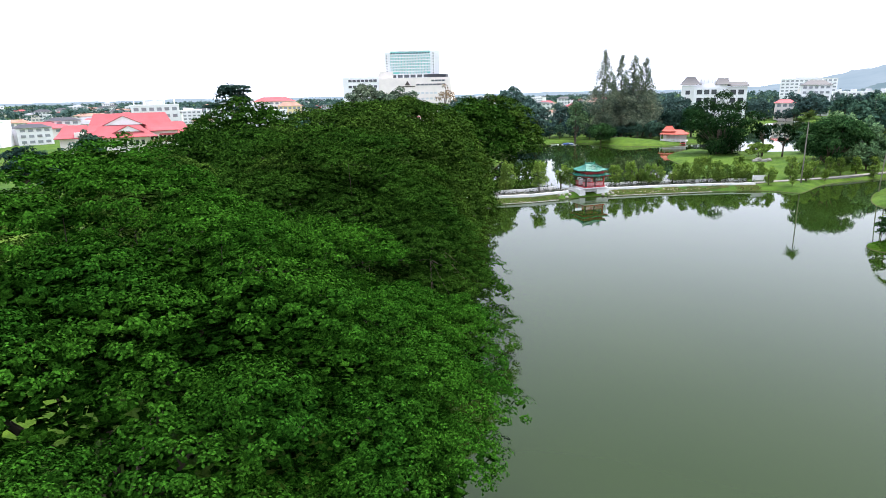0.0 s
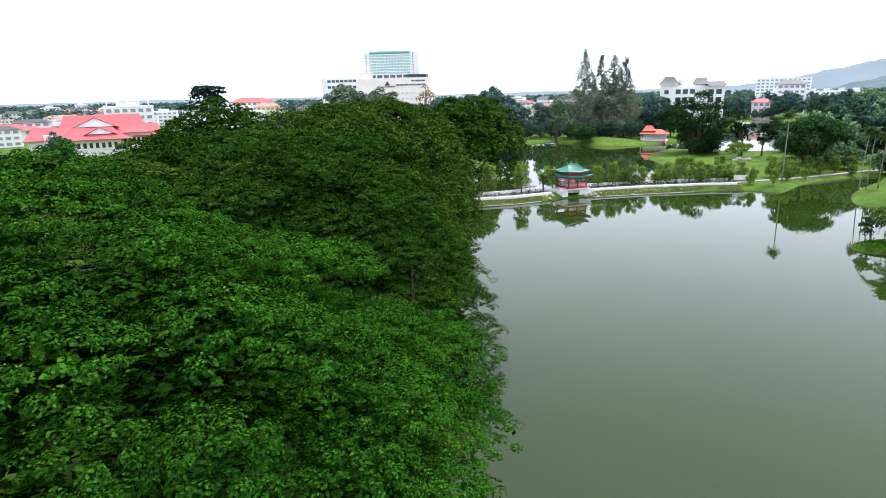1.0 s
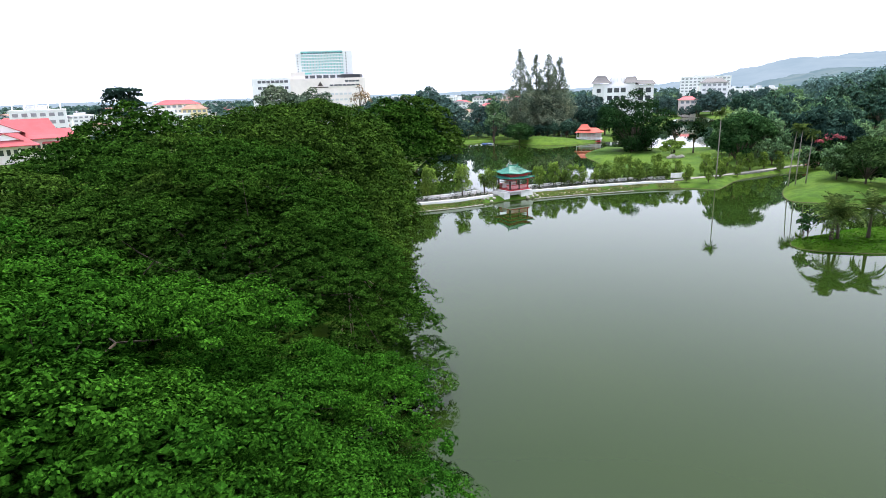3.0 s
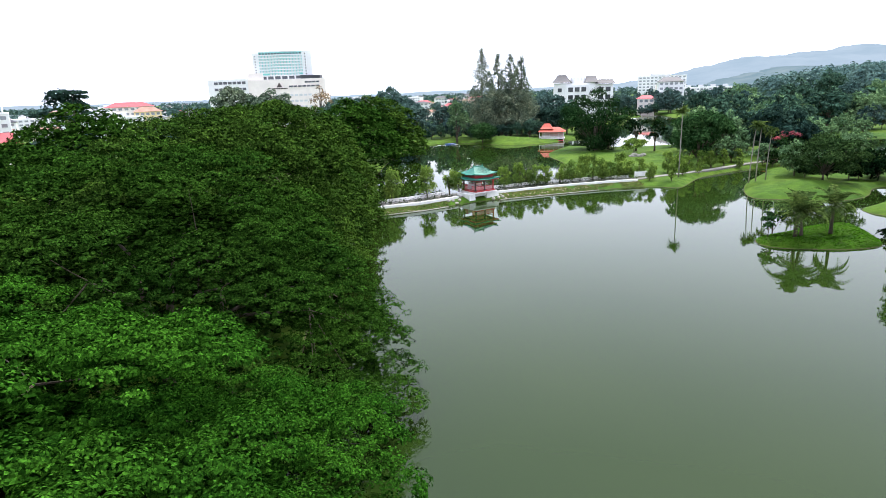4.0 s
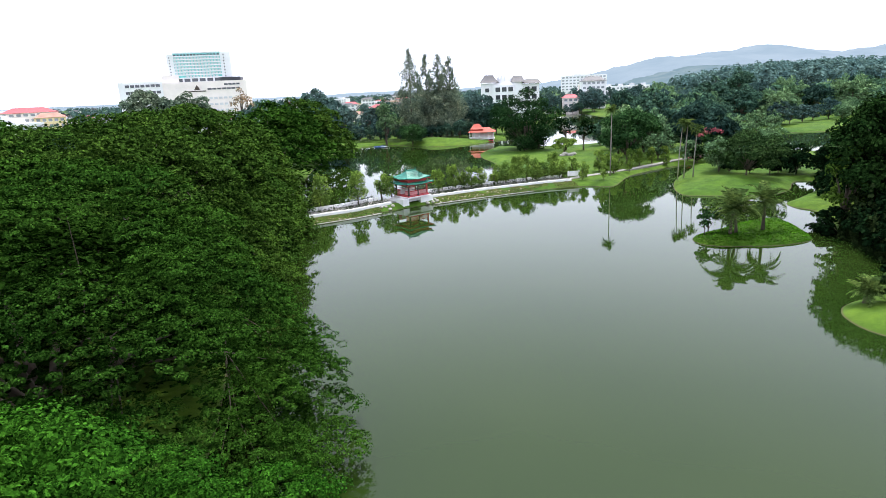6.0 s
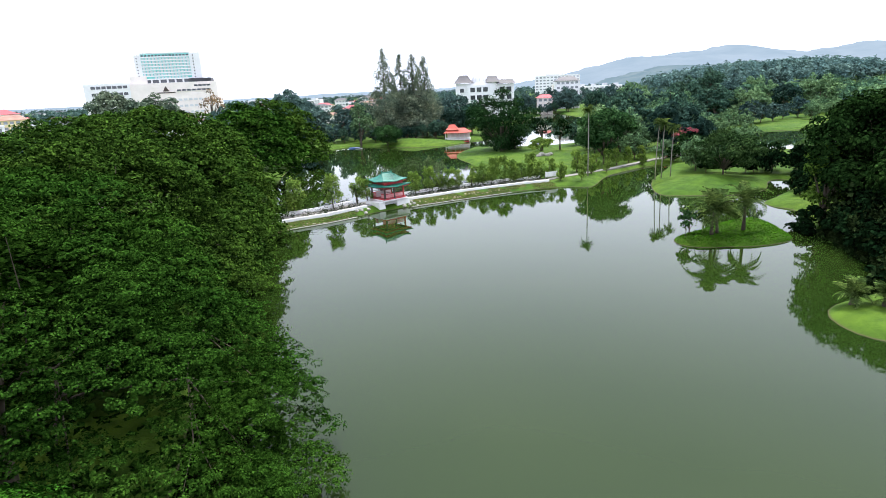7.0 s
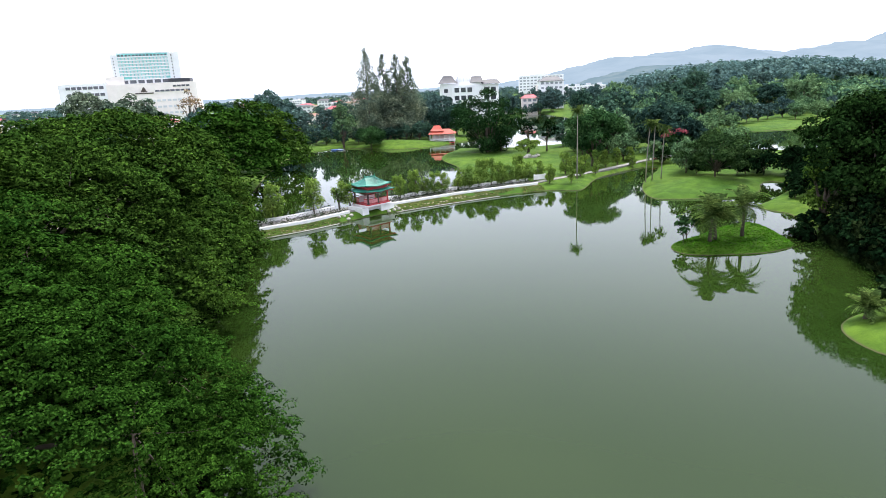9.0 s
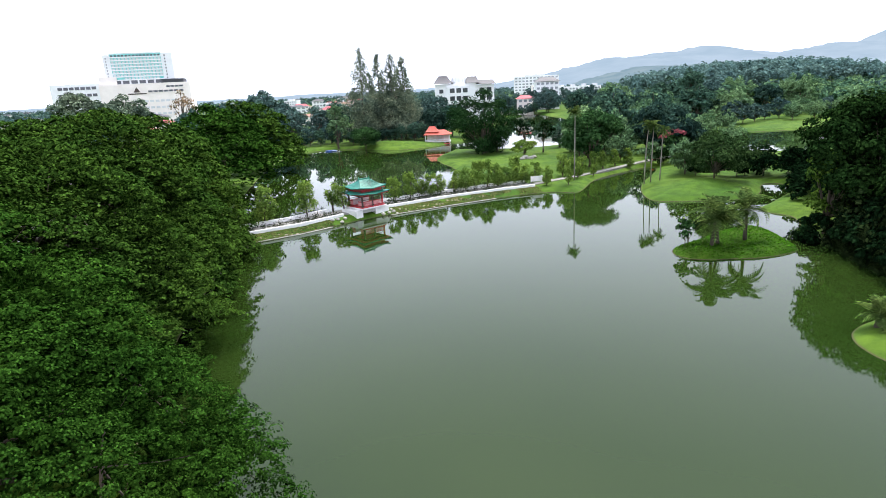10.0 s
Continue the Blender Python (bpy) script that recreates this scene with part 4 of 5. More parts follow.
kinds = [feather_tree(-13.8, 116.0, 3.7, 6.0, 61), feather_tree(-7.3, 119.0, 3.4, 6.2, 62), feather_tree(-3.2, 122.6, 2.8, 5.2, 63), feather_tree(-1.3, 120.8, 2.1, 4.8, 64)]
plant = random.Random(9)
row = [(7.6, 127.4, 1.0), (10.5, 128.6, 0.9), (12.4, 129.6, 0.95), (14.3, 129.6, 0.85), (16.2, 131.2, 0.85), (19.3, 131.6, 0.85), (21.6, 132.6, 0.9), (23.8, 133.2, 0.8),
       (26.3, 134.0, 0.95), (28.6, 134.3, 0.85), (30.4, 135.4, 0.9), (32.6, 135.8, 0.85), (34.6, 136.2, 0.8), (37.2, 137.2, 0.85), (39.2, 135.0, 0.75), (41.5, 130.4, 0.65),
       (37.6, 131.6, 0.6), (44.4, 140.9, 0.8), (47.2, 142.3, 0.8), (46.2, 137.2, 0.6), (49.6, 143.6, 0.75), (50.6, 139.6, 0.65), (53.4, 145.6, 0.75), (56.4, 147.6, 0.75),
       (60.4, 150.0, 0.75), (62.8, 147.4, 0.6), (65.2, 153.4, 0.8), (20.4, 136.0, 0.9), (25.2, 137.8, 0.9), (29.6, 138.8, 0.9), (33.6, 139.8, 0.85), (-19.5, 114.8, 0.95), (-16.8, 113.6, 0.7)]
for x, y, k in row:
    k *= plant.uniform(0.72, 0.95)
    copy_thing(plant.choice(kinds[:3]), Matrix.LocRotScale((x, y, height(x, y)), Euler((0, 0, plant.uniform(0, 6.28))), (k, k, k * plant.uniform(0.85, 1.1))))

# growth added to darken a shore that only lies in shade
hedge([(54.6, 81.5), (53.0, 77.4), (51.2, 71.6), (50.0, 67.4), (47.6, 63.8), (45.4, 62.2), (43, 61.4)], 48, "added dark growth standing for the shade along the shore", 1.9, 0.5, 0.1)
hedge([(56.6, 83), (55, 78), (53.6, 72.5), (52.6, 68), (50, 63.6)], 49, "added dark growth standing for the shade along the shore", 2.6, 0.6, 0.4)

# ---- palms ----
ROYAL = "tall slender palm with a pale trunk and small crown"
palm("royal_palm", 44.6, 135.0, 13.1, 22, 1.84, 0.6, 0.112, ROYAL, 71, group="tall palms")
palm("royal_palm", 55.6, 127.4, 10.9, 22, 1.70, 0.7, 0.098, ROYAL, 72, group="tall palms", lean=0.5)
palm("royal_palm", 56.7, 127.0, 10.5, 22, 1.63, 0.7, 0.098, ROYAL, 73, group="tall palms", lean=0.2)
palm("royal_palm", 58.7, 127.2, 9.3, 22, 1.56, 0.8, 0.098, ROYAL, 74, group="tall palms", lean=0.3)
COCO = "short coconut palm with arching fronds on the grassy islet"
palm("coconut_palm", 40.6, 83.0, 3.2, 20, 3.7, 0.75, 0.2, COCO, 75, bark=BARK, group="coconut palms", lean=0.3)
palm("coconut_palm", 41.7, 83.6, 2.4, 14, 2.8, 0.8, 0.18, COCO, 76, bark=BARK, group="coconut palms", lean=-0.3)
palm("coconut_palm", 45.7, 84.2, 3.7, 18, 3.4, 0.7, 0.2, COCO, 77, bark=BARK, group="coconut palms")
palm("sago_palm", 38.6, 58.4, 0.9, 26, 1.8, 0.35, 0.28, "dark spiky sago palm at the edge of the lake", 78, bark=BARK, group="spiky palms")
palm("sago_palm", 40.4, 57.0, 0.7, 24, 1.7, 0.35, 0.28, "dark spiky sago palm at the edge of the lake", 79, bark=BARK, group="spiky palms")

# ---- trees round the lakes ----
round_tree("sapling", 37.7, 83.9, 1.5, 2.1, BROAD, "small round sapling at the tip of the islet", 80, lumps=7, leaf=0.3, per_area=22, bare=0.3)
round_tree("shrub_tree", 38.9, 85.2, 3.2, 3.8, BROAD, "leafy shrub behind the palms on the islet", 81, lumps=10, leaf=0.4, per_area=14, bare=0.12)
round_tree("fig_tree", 41.5, 196, 23, 22.0, CANOPY, "big dark round fig tree with hanging aerial roots", 82, lumps=60, leaf=0.6, per_area=4.5, bare=0.0, stems=5, lump=0.22, full=True, form=LEAF, z=height(41.5, 196) - 3.0)
round_tree("broadleaf_tree", 55.0, 151.5, 14.0, 13.6, BROAD, "round leafy green tree behind a tall palm", 83, lumps=26, leaf=0.6, per_area=6, bare=0.12)
round_tree("dark_tree", 50.8, 187, 6.5, 10.5, SHADE_TONED_FICUS, "thin dark tree on the grassy spit", 84, lumps=14, leaf=0.6, per_area=3.0, bare=0.35, lump=0.26)
round_tree("dark_tree", 55.8, 186, 6.5, 9.5, SHADE_TONED_FICUS, "thin dark tree on the grassy spit", 85, lumps=13, leaf=0.6, per_area=3.0, bare=0.3, lump=0.26)
round_tree("broadleaf_tree", 62, 164, 12, 11.5, BROAD, "leafy tree on the grassy spit", 86, lumps=18, leaf=0.7, per_area=4.5)
round_tree("big_tree", 66.4, 121.6, 15.0, 8.4, LAWN_TREE, "wide spreading tree on the mown lawn", 87, lumps=34, leaf=0.4, per_area=10, bare=0.05, lump=0.2, full=True)
HUGE = "massive tree overhanging the lake, its shaded side put into dark leaves"
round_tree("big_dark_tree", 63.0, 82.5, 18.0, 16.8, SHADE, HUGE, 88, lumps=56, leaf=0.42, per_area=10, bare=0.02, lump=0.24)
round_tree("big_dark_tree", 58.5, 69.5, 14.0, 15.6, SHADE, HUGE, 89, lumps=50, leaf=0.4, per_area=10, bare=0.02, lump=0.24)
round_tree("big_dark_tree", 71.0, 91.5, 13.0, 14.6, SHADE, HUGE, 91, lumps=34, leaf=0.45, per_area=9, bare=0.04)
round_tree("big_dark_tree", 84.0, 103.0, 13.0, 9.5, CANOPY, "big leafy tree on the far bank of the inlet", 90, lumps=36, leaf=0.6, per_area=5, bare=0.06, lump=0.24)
# dark shrubs, some added where the bank is only in deep shade
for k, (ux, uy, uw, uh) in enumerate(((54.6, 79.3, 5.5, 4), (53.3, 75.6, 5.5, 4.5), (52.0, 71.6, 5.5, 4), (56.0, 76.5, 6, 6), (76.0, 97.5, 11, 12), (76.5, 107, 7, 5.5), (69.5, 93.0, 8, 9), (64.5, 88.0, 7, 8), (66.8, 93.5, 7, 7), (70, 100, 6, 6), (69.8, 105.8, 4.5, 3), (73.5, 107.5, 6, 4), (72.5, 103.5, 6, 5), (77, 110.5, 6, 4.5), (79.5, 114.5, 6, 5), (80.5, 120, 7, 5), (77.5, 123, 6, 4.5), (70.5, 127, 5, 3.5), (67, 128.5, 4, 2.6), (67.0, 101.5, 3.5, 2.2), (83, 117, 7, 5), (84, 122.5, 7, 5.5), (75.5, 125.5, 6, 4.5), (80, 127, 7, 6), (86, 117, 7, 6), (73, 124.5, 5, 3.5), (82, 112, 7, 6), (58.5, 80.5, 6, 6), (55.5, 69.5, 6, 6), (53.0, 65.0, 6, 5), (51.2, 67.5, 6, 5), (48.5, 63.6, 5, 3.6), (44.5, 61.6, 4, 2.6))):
    round_tree("shade_shrub", ux, uy, uw, uh, SHADE_TONED_FICUS, "dense shrub under the big lakeside trees, shade put into its leaves", 130 + k, lumps=12, leaf=0.5, per_area=6, bare=0.02, group="lakeside shrubs")
# a paler tree standing for the lit clump before the dark crowns
round_tree("leafy_tree", 56.8, 84.4, 7.0, 11.0, LIT_LIME, "leafy tree before the dark lakeside trees, sunlight put into its yellow-green", 95, lumps=26, leaf=0.36, per_area=10, bare=0.1, lump=0.24, form=LEAF)
round_tree("big_dark_tree", 70.0, 77.0, 15.0, 18.6, CANOPY, "big leafy tree behind the dark lakeside trees", 94, lumps=36, leaf=0.6, per_area=5, bare=0.06, lump=0.24)
round_tree("dark_shrub", 53.4, 83.0, 4.2, 3.0, SHADE_TONED_FICUS, "dark shrub hanging over the water", 92, lumps=10, leaf=0.4, per_area=14, bare=0.05)
round_tree("dark_shrub", 55.8, 84.6, 4.0, 3.0, SHADE_TONED_FICUS, "dark shrub on the bank", 93, lumps=10, leaf=0.4, per_area=14, bare=0.05)
casuarina("casuarina_tree", 9.0, 256, 15.5, 34.6, "tall grey-green casuarina with a feathery spire", 94)
casuarina("casuarina_tree", 16.0, 264, 13.0, 33.0, "tall grey-green casuarina with a feathery spire", 95)
casuarina("casuarina_tree", 20.5, 260, 14.0, 32.5, "tall grey-green casuarina with a feathery spire", 96)
casuarina("casuarina_tree", 25.5, 264, 15.5, 31.5, "tall grey-green casuarina with a feathery spire", 97)
round_tree("feathery_tree", 18.5, 257, 18, 17, NEEDLE, "broad grey-green feathery tree among the casuarinas", 120, lumps=26, leaf=0.8, per_area=3.0, bare=0.04)
round_tree("willow_tree", -1.5, 243, 9, 15.5, BAMBOO, "light green drooping tree on the pond bank", 98, lumps=18, leaf=0.8, per_area=4.5, bare=0.15, flat=1.3)
round_tree("bush", 8.0, 236.5, 11.5, 7.4, BROAD, "round dense green bush on the lawn by the pond", 99, lumps=20, leaf=0.6, per_area=6, bare=0.05)
round_tree("shrub_tree", 47.0, 176, 8.0, 4.6, WILLOW, "low flat-topped pale green shrub on the spit", 100, lumps=14, leaf=0.5, per_area=6, bare=0.2, flat=0.5)
round_tree("bush", 69.5, 150.5, 6.5, 5.2, BAMBOO, "light green rounded bush near the lakeside path", 103, lumps=16, leaf=0.5, per_area=7, bare=0.05)
round_tree("bush", 78, 146, 7.5, 4.6, BROAD, "low leafy bush behind the mown lawn", 104, lumps=16, leaf=0.5, per_area=7, bare=0.05)
flowering = round_tree("flowering_tree", 75, 150, 7.0, 8.0, BROAD, "green tree topped with pink blossom", 101, lumps=14, leaf=0.5, per_area=6)
frng = np.random.default_rng(7)
FP, FN = crown_points([(frng.normal(0, 1.6), frng.normal(0, 1.6), 7.0 + frng.normal(0, 0.6), 0.9, 0.7) for _ in range(7)], 14, frng)
part("blossom", leaf_mesh("blossom", [leaf_cloud(FP, FN, 0.35, frng, TUFT)]), PINK, flowering, "bright pink blossom")
tall_tree = round_tree("tall_tree", -81, 132, 13.5, 24.5, DARK_HAZED_WOOD_LEAVES, "tall dark tiered tree standing above the rain trees", 102, lumps=13, leaf=0.6, per_area=6, bare=0.55, lump=0.27, flat=0.3)

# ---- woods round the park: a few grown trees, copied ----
grown = [round_tree("woodland_tree", 79, 190, 15, 18, HAZED_WOOD_LEAVES, "leafy woodland tree beyond the lakes", 110, lumps=46, lump=0.2, leaf=1.25, per_area=1.9, bare=0.0, full=True, form=LEAF),
         round_tree("woodland_tree", 80, 166, 14, 14.2, DARK_HAZED_WOOD_LEAVES, "dark leafy woodland tree beyond the lakes", 111, lumps=46, lump=0.2, leaf=1.25, per_area=1.9, bare=0.0, full=True, form=LEAF),
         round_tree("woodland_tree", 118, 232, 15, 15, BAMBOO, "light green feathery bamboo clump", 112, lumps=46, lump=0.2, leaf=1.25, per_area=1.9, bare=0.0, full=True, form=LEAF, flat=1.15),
         round_tree("woodland_tree", 34, 272, 15, 16, HAZE_BLUED, "leafy woodland tree beyond the lakes, haze put into its blue-green", 113, lumps=46, lump=0.2, leaf=1.25, per_area=1.9, bare=0.0, full=True, form=LEAF)]
bank_wood = [round_tree("woodland_tree", 84, 112, 15, 15, SHADE, "big leafy tree on the shaded bank", 115, lumps=44, lump=0.2, leaf=0.55, per_area=5.0, bare=0.0, full=True, form=LEAF),
             round_tree("woodland_tree", 92, 100, 14, 17, CANOPY, "tall dark leafy tree on the shaded bank", 116, lumps=44, lump=0.2, leaf=0.55, per_area=5.0, bare=0.0, full=True, form=LEAF)]
wood = random.Random(21)


def copies(spots, choice, lo, hi, kinds=grown):
    for x, y in spots:
        k = wood.uniform(lo, hi)
        copy_thing(kinds[choice] if isinstance(choice, int) else kinds[wood.choice(choice)], Matrix.LocRotScale((x, y, height(x, y)), Euler((0, 0, wood.uniform(0, 6.28))), (k * wood.uniform(0.85, 1.15), k * wood.uniform(0.85, 1.15), k * wood.uniform(0.9, 1.1))))


copies([(-18, 262), (-31, 268), (-44, 262), (-8, 268), (-55, 250), (-39, 235), (-35, 286), (0, 284), (-22, 290), (-60, 285)], (0, 3), 0.8, 1.1)
copies([(-46, 250), (-30, 255), (-24, 252), (-12, 256), (-4, 262), (3, 262), (14, 256), (28, 252), (48, 252), (40, 270), (22, 276), (10, 274), (-2, 252)], (0, 3, 1), 0.4, 0.6)
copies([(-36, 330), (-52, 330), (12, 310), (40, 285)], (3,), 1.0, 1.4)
copies([(44, 262), (36, 256)], (0, 1), 0.7, 0.95)
copies([(-2, 251), (4, 250), (10, 249.5), (16, 248), (22, 248), (27, 249), (-8, 254), (13, 252), (20, 252), (-14, 251), (31, 252)], (1, 0), 0.3, 0.45)
copies([(68, 172), (90, 178), (98, 196), (72, 182), (88, 160), (91, 174), (78, 151), (102, 194)], (0, 1, 2), 0.65, 0.95)
copies([(66, 178), (74, 196), (60, 170)], (2,), 0.7, 0.9)
copies([(125, 240), (132, 232), (140, 240), (148, 236), (110, 224), (104, 236), (138, 252), (96, 222), (100, 212), (130, 252), (146, 258)], (2, 2, 0), 0.8, 1.1)
copies([(88, 84), (78, 74), (70, 66), (96, 120), (100, 88), (110, 104), (112, 122), (122, 132), (106, 118), (80, 92)], (0, 1), 0.8, 1.05, bank_wood)
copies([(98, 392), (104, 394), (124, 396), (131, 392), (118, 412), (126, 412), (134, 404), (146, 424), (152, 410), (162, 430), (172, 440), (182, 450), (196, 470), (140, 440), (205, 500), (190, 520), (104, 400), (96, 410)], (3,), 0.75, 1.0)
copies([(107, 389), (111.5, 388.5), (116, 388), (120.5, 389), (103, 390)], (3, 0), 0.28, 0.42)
low_spots = []
while len(low_spots) < 46:
    lx, ly = wood.uniform(62, 175), wood.uniform(128, 262)
    if ly < 0.2 * lx + 112 or float(inside_depth(np.array([lx]), np.array([ly]), EAST_POND)[0]) > -7 or float(inside_depth(np.array([lx]), np.array([ly]), FAR_LAKE)[0]) > -5:
        continue
    if 0.71 < (lx + 1.6) / (ly - 19.6) < 0.86:
        continue
    low_spots.append((lx, ly))
copies(low_spots, (0, 2, 1, 2), 0.38, 0.55)
copies([(88, 126), (86, 120), (79, 137), (89, 132), (84, 114), (76, 142), (92, 121), (70, 147), (84, 138), (82, 131)], (0, 1), 0.22, 0.3, bank_wood)
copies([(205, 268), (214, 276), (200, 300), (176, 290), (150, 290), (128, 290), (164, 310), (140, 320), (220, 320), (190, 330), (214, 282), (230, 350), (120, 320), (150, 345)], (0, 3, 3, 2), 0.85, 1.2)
copies([(188, 268)], 1, 0.95, 1.0)
copies([(146, 230), (153, 234), (161, 238), (169, 243), (178, 246), (188, 250), (196, 256), (176, 236), (184, 234), (192, 240), (200, 238), (208, 244), (206, 252), (198, 228), (212, 232)], (2, 3), 0.45, 0.6)
copies([(98, 236), (104, 228), (92, 226)], 1, 1.0, 1.15)
round_tree("pale_tree", -107, 300, 27, 25.5, GREY_GREEN, "broad pale grey-green tree in front of the hotel", 121, lumps=40, leaf=1.0, per_area=2.6, bare=0.05, lump=0.22, form=LEAF)
round_tree("pale_tree", -88, 298, 21, 24.5, GREY_GREEN, "broad pale grey-green tree in front of the hotel", 122, lumps=34, leaf=1.0, per_area=2.6, bare=0.05, lump=0.22, form=LEAF)
round_tree("bare_tree", -66, 300, 12, 25.0, DRY_LEAVES, "thin tree with sparse brownish leaves", 123, lumps=16, leaf=0.8, per_area=1.2, bare=0.4, lump=0.26, form=LEAF)
round_tree("dark_tree", -76, 292, 9, 17.5, SHADE_TONED_FICUS, "small dark leafy tree before the hotel", 124, lumps=14, leaf=0.8, per_area=3.0, bare=0.15, form=LEAF)
copies([(-75, 330), (-66, 310), (-80, 250), (-96, 240), (-112, 230), (-90, 205), (-108, 180), (-100, 150), (-130, 140), (-120, 110), (-95, 95), (-90, 60), (-85, 30), (-75, 160), (-62, 180), (-52, 205)], (0, 1, 3), 0.6, 0.9)

# ---- wooded hill and far woods ----
def far_woods(name, spots, leaves, label, seed, tall=(8, 13), wide=(3.2, 6.0), cards=26):
    """Many far tree crowns in one mesh, too many and too far to count."""
    rng = np.random.default_rng(seed)
    xs, ys = np.array(spots).T
    zs = ground_height(xs, ys)
    P, N, S = [], [], []
    for x, y, z in zip(xs, ys, zs):
        h, r = rng.uniform(*tall), rng.uniform(*wide)
        d = rng.normal(size=(cards, 3))
        d[:, 2] = np.abs(d[:, 2]) * 1.2 - 0.25
        d /= np.linalg.norm(d, axis=1, keepdims=True)
        # a few knobs give each crown its broken outline
        knob = rng.normal(size=(5, 3))
        knob /= np.linalg.norm(knob, axis=1, keepdims=True)
        swell = 0.78 + 0.3 * np.clip((d @ knob.T).max(1), 0, 1) ** 3 + rng.normal(0, 0.06, cards)
        P.append(np.array([x, y, z + h * 0.5]) + d * np.array([r, r, h * 0.5]) * swell[:, None])
        N.append(d + np.array([0, 0, 0.2]) + rng.normal(0, 0.22, d.shape))
        S.append(np.full(cards, r * 4.0 / math.sqrt(cards)))
    me = leaf_mesh(name, [leaf_cloud(np.concatenate(P), np.concatenate(N), np.concatenate(S) * rng.uniform(0.7, 1.2, len(xs) * cards), rng, LEAF)])
    me.materials.append(leaves)
    return tagged(new(name, me), label, "trees", kind="stuff")


frng = np.random.default_rng(31)
hillside = [(x, y) for x, y in zip(frng.uniform(285, 640, 1150), frng.uniform(535, 665, 1150)) if math.exp(-((((x - 455) / 128) ** 2 + ((y - 650) / 110) ** 2) ** 2)) > 0.16]
far_woods("hill_forest", hillside, HAZED_HILL_LEAVES, "dense forest covering a low hill, haze put into its blue-green", 32, tall=(10, 20), wide=(3.6, 6.2), cards=44)
belt = [(x, y) for x, y in zip(frng.uniform(120, 560, 800), frng.uniform(285, 540, 800)) if x > 0.42 * (y - 100) + 40 and (y > 330 or x > 215)]
far_woods("wood_belt", belt[::3], HAZED_BROAD, "belt of mixed green woods below the hill", 33, tall=(7, 11), cards=46)
far_woods("bamboo_belt", belt[1::3] + belt[2::3], BAMBOO, "belt of light green bamboo woods below the hill", 35, tall=(6, 9), cards=46)
plain_spots = [(x, y) for x, y in zip(frng.uniform(-1500, 560, 1900), frng.uniform(340, 1700, 1900)) if not (-260 < x < 320 and y < 430) and not (-240 < x < -90 and y < 600) and not (30 < x < 140 and y < 560)]
plain_spots += list(zip(frng.uniform(-900, -150, 600), frng.uniform(440, 900, 600)))
far_woods("town_trees", plain_spots, HAZE_BLUED, "scattered trees among the far town, haze put into their blue-green", 34, tall=(6, 12), cards=16)

# ---- buildings ----
def window_row(g_parent, x0, x1, z0, z1, y, n, glass, fill=0.72, proud=0.06, name="window"):
    """n windows side by side in a wall that faces -y, each a recessed pane in its frame."""
    step = (x1 - x0) / n
    for k in range(n):
        a = x0 + step * (k + (1 - fill) / 2)
        b = a + step * fill
        w = part(name, Geo().box(a, y - proud, z0, b, y + 0.1, z1), glass, g_parent)
        t = 0.08
        part("sill", Geo().box(a - t, y - proud - 0.1, z0 - 0.12, b + t, y + 0.05, z0), WHITE, w)


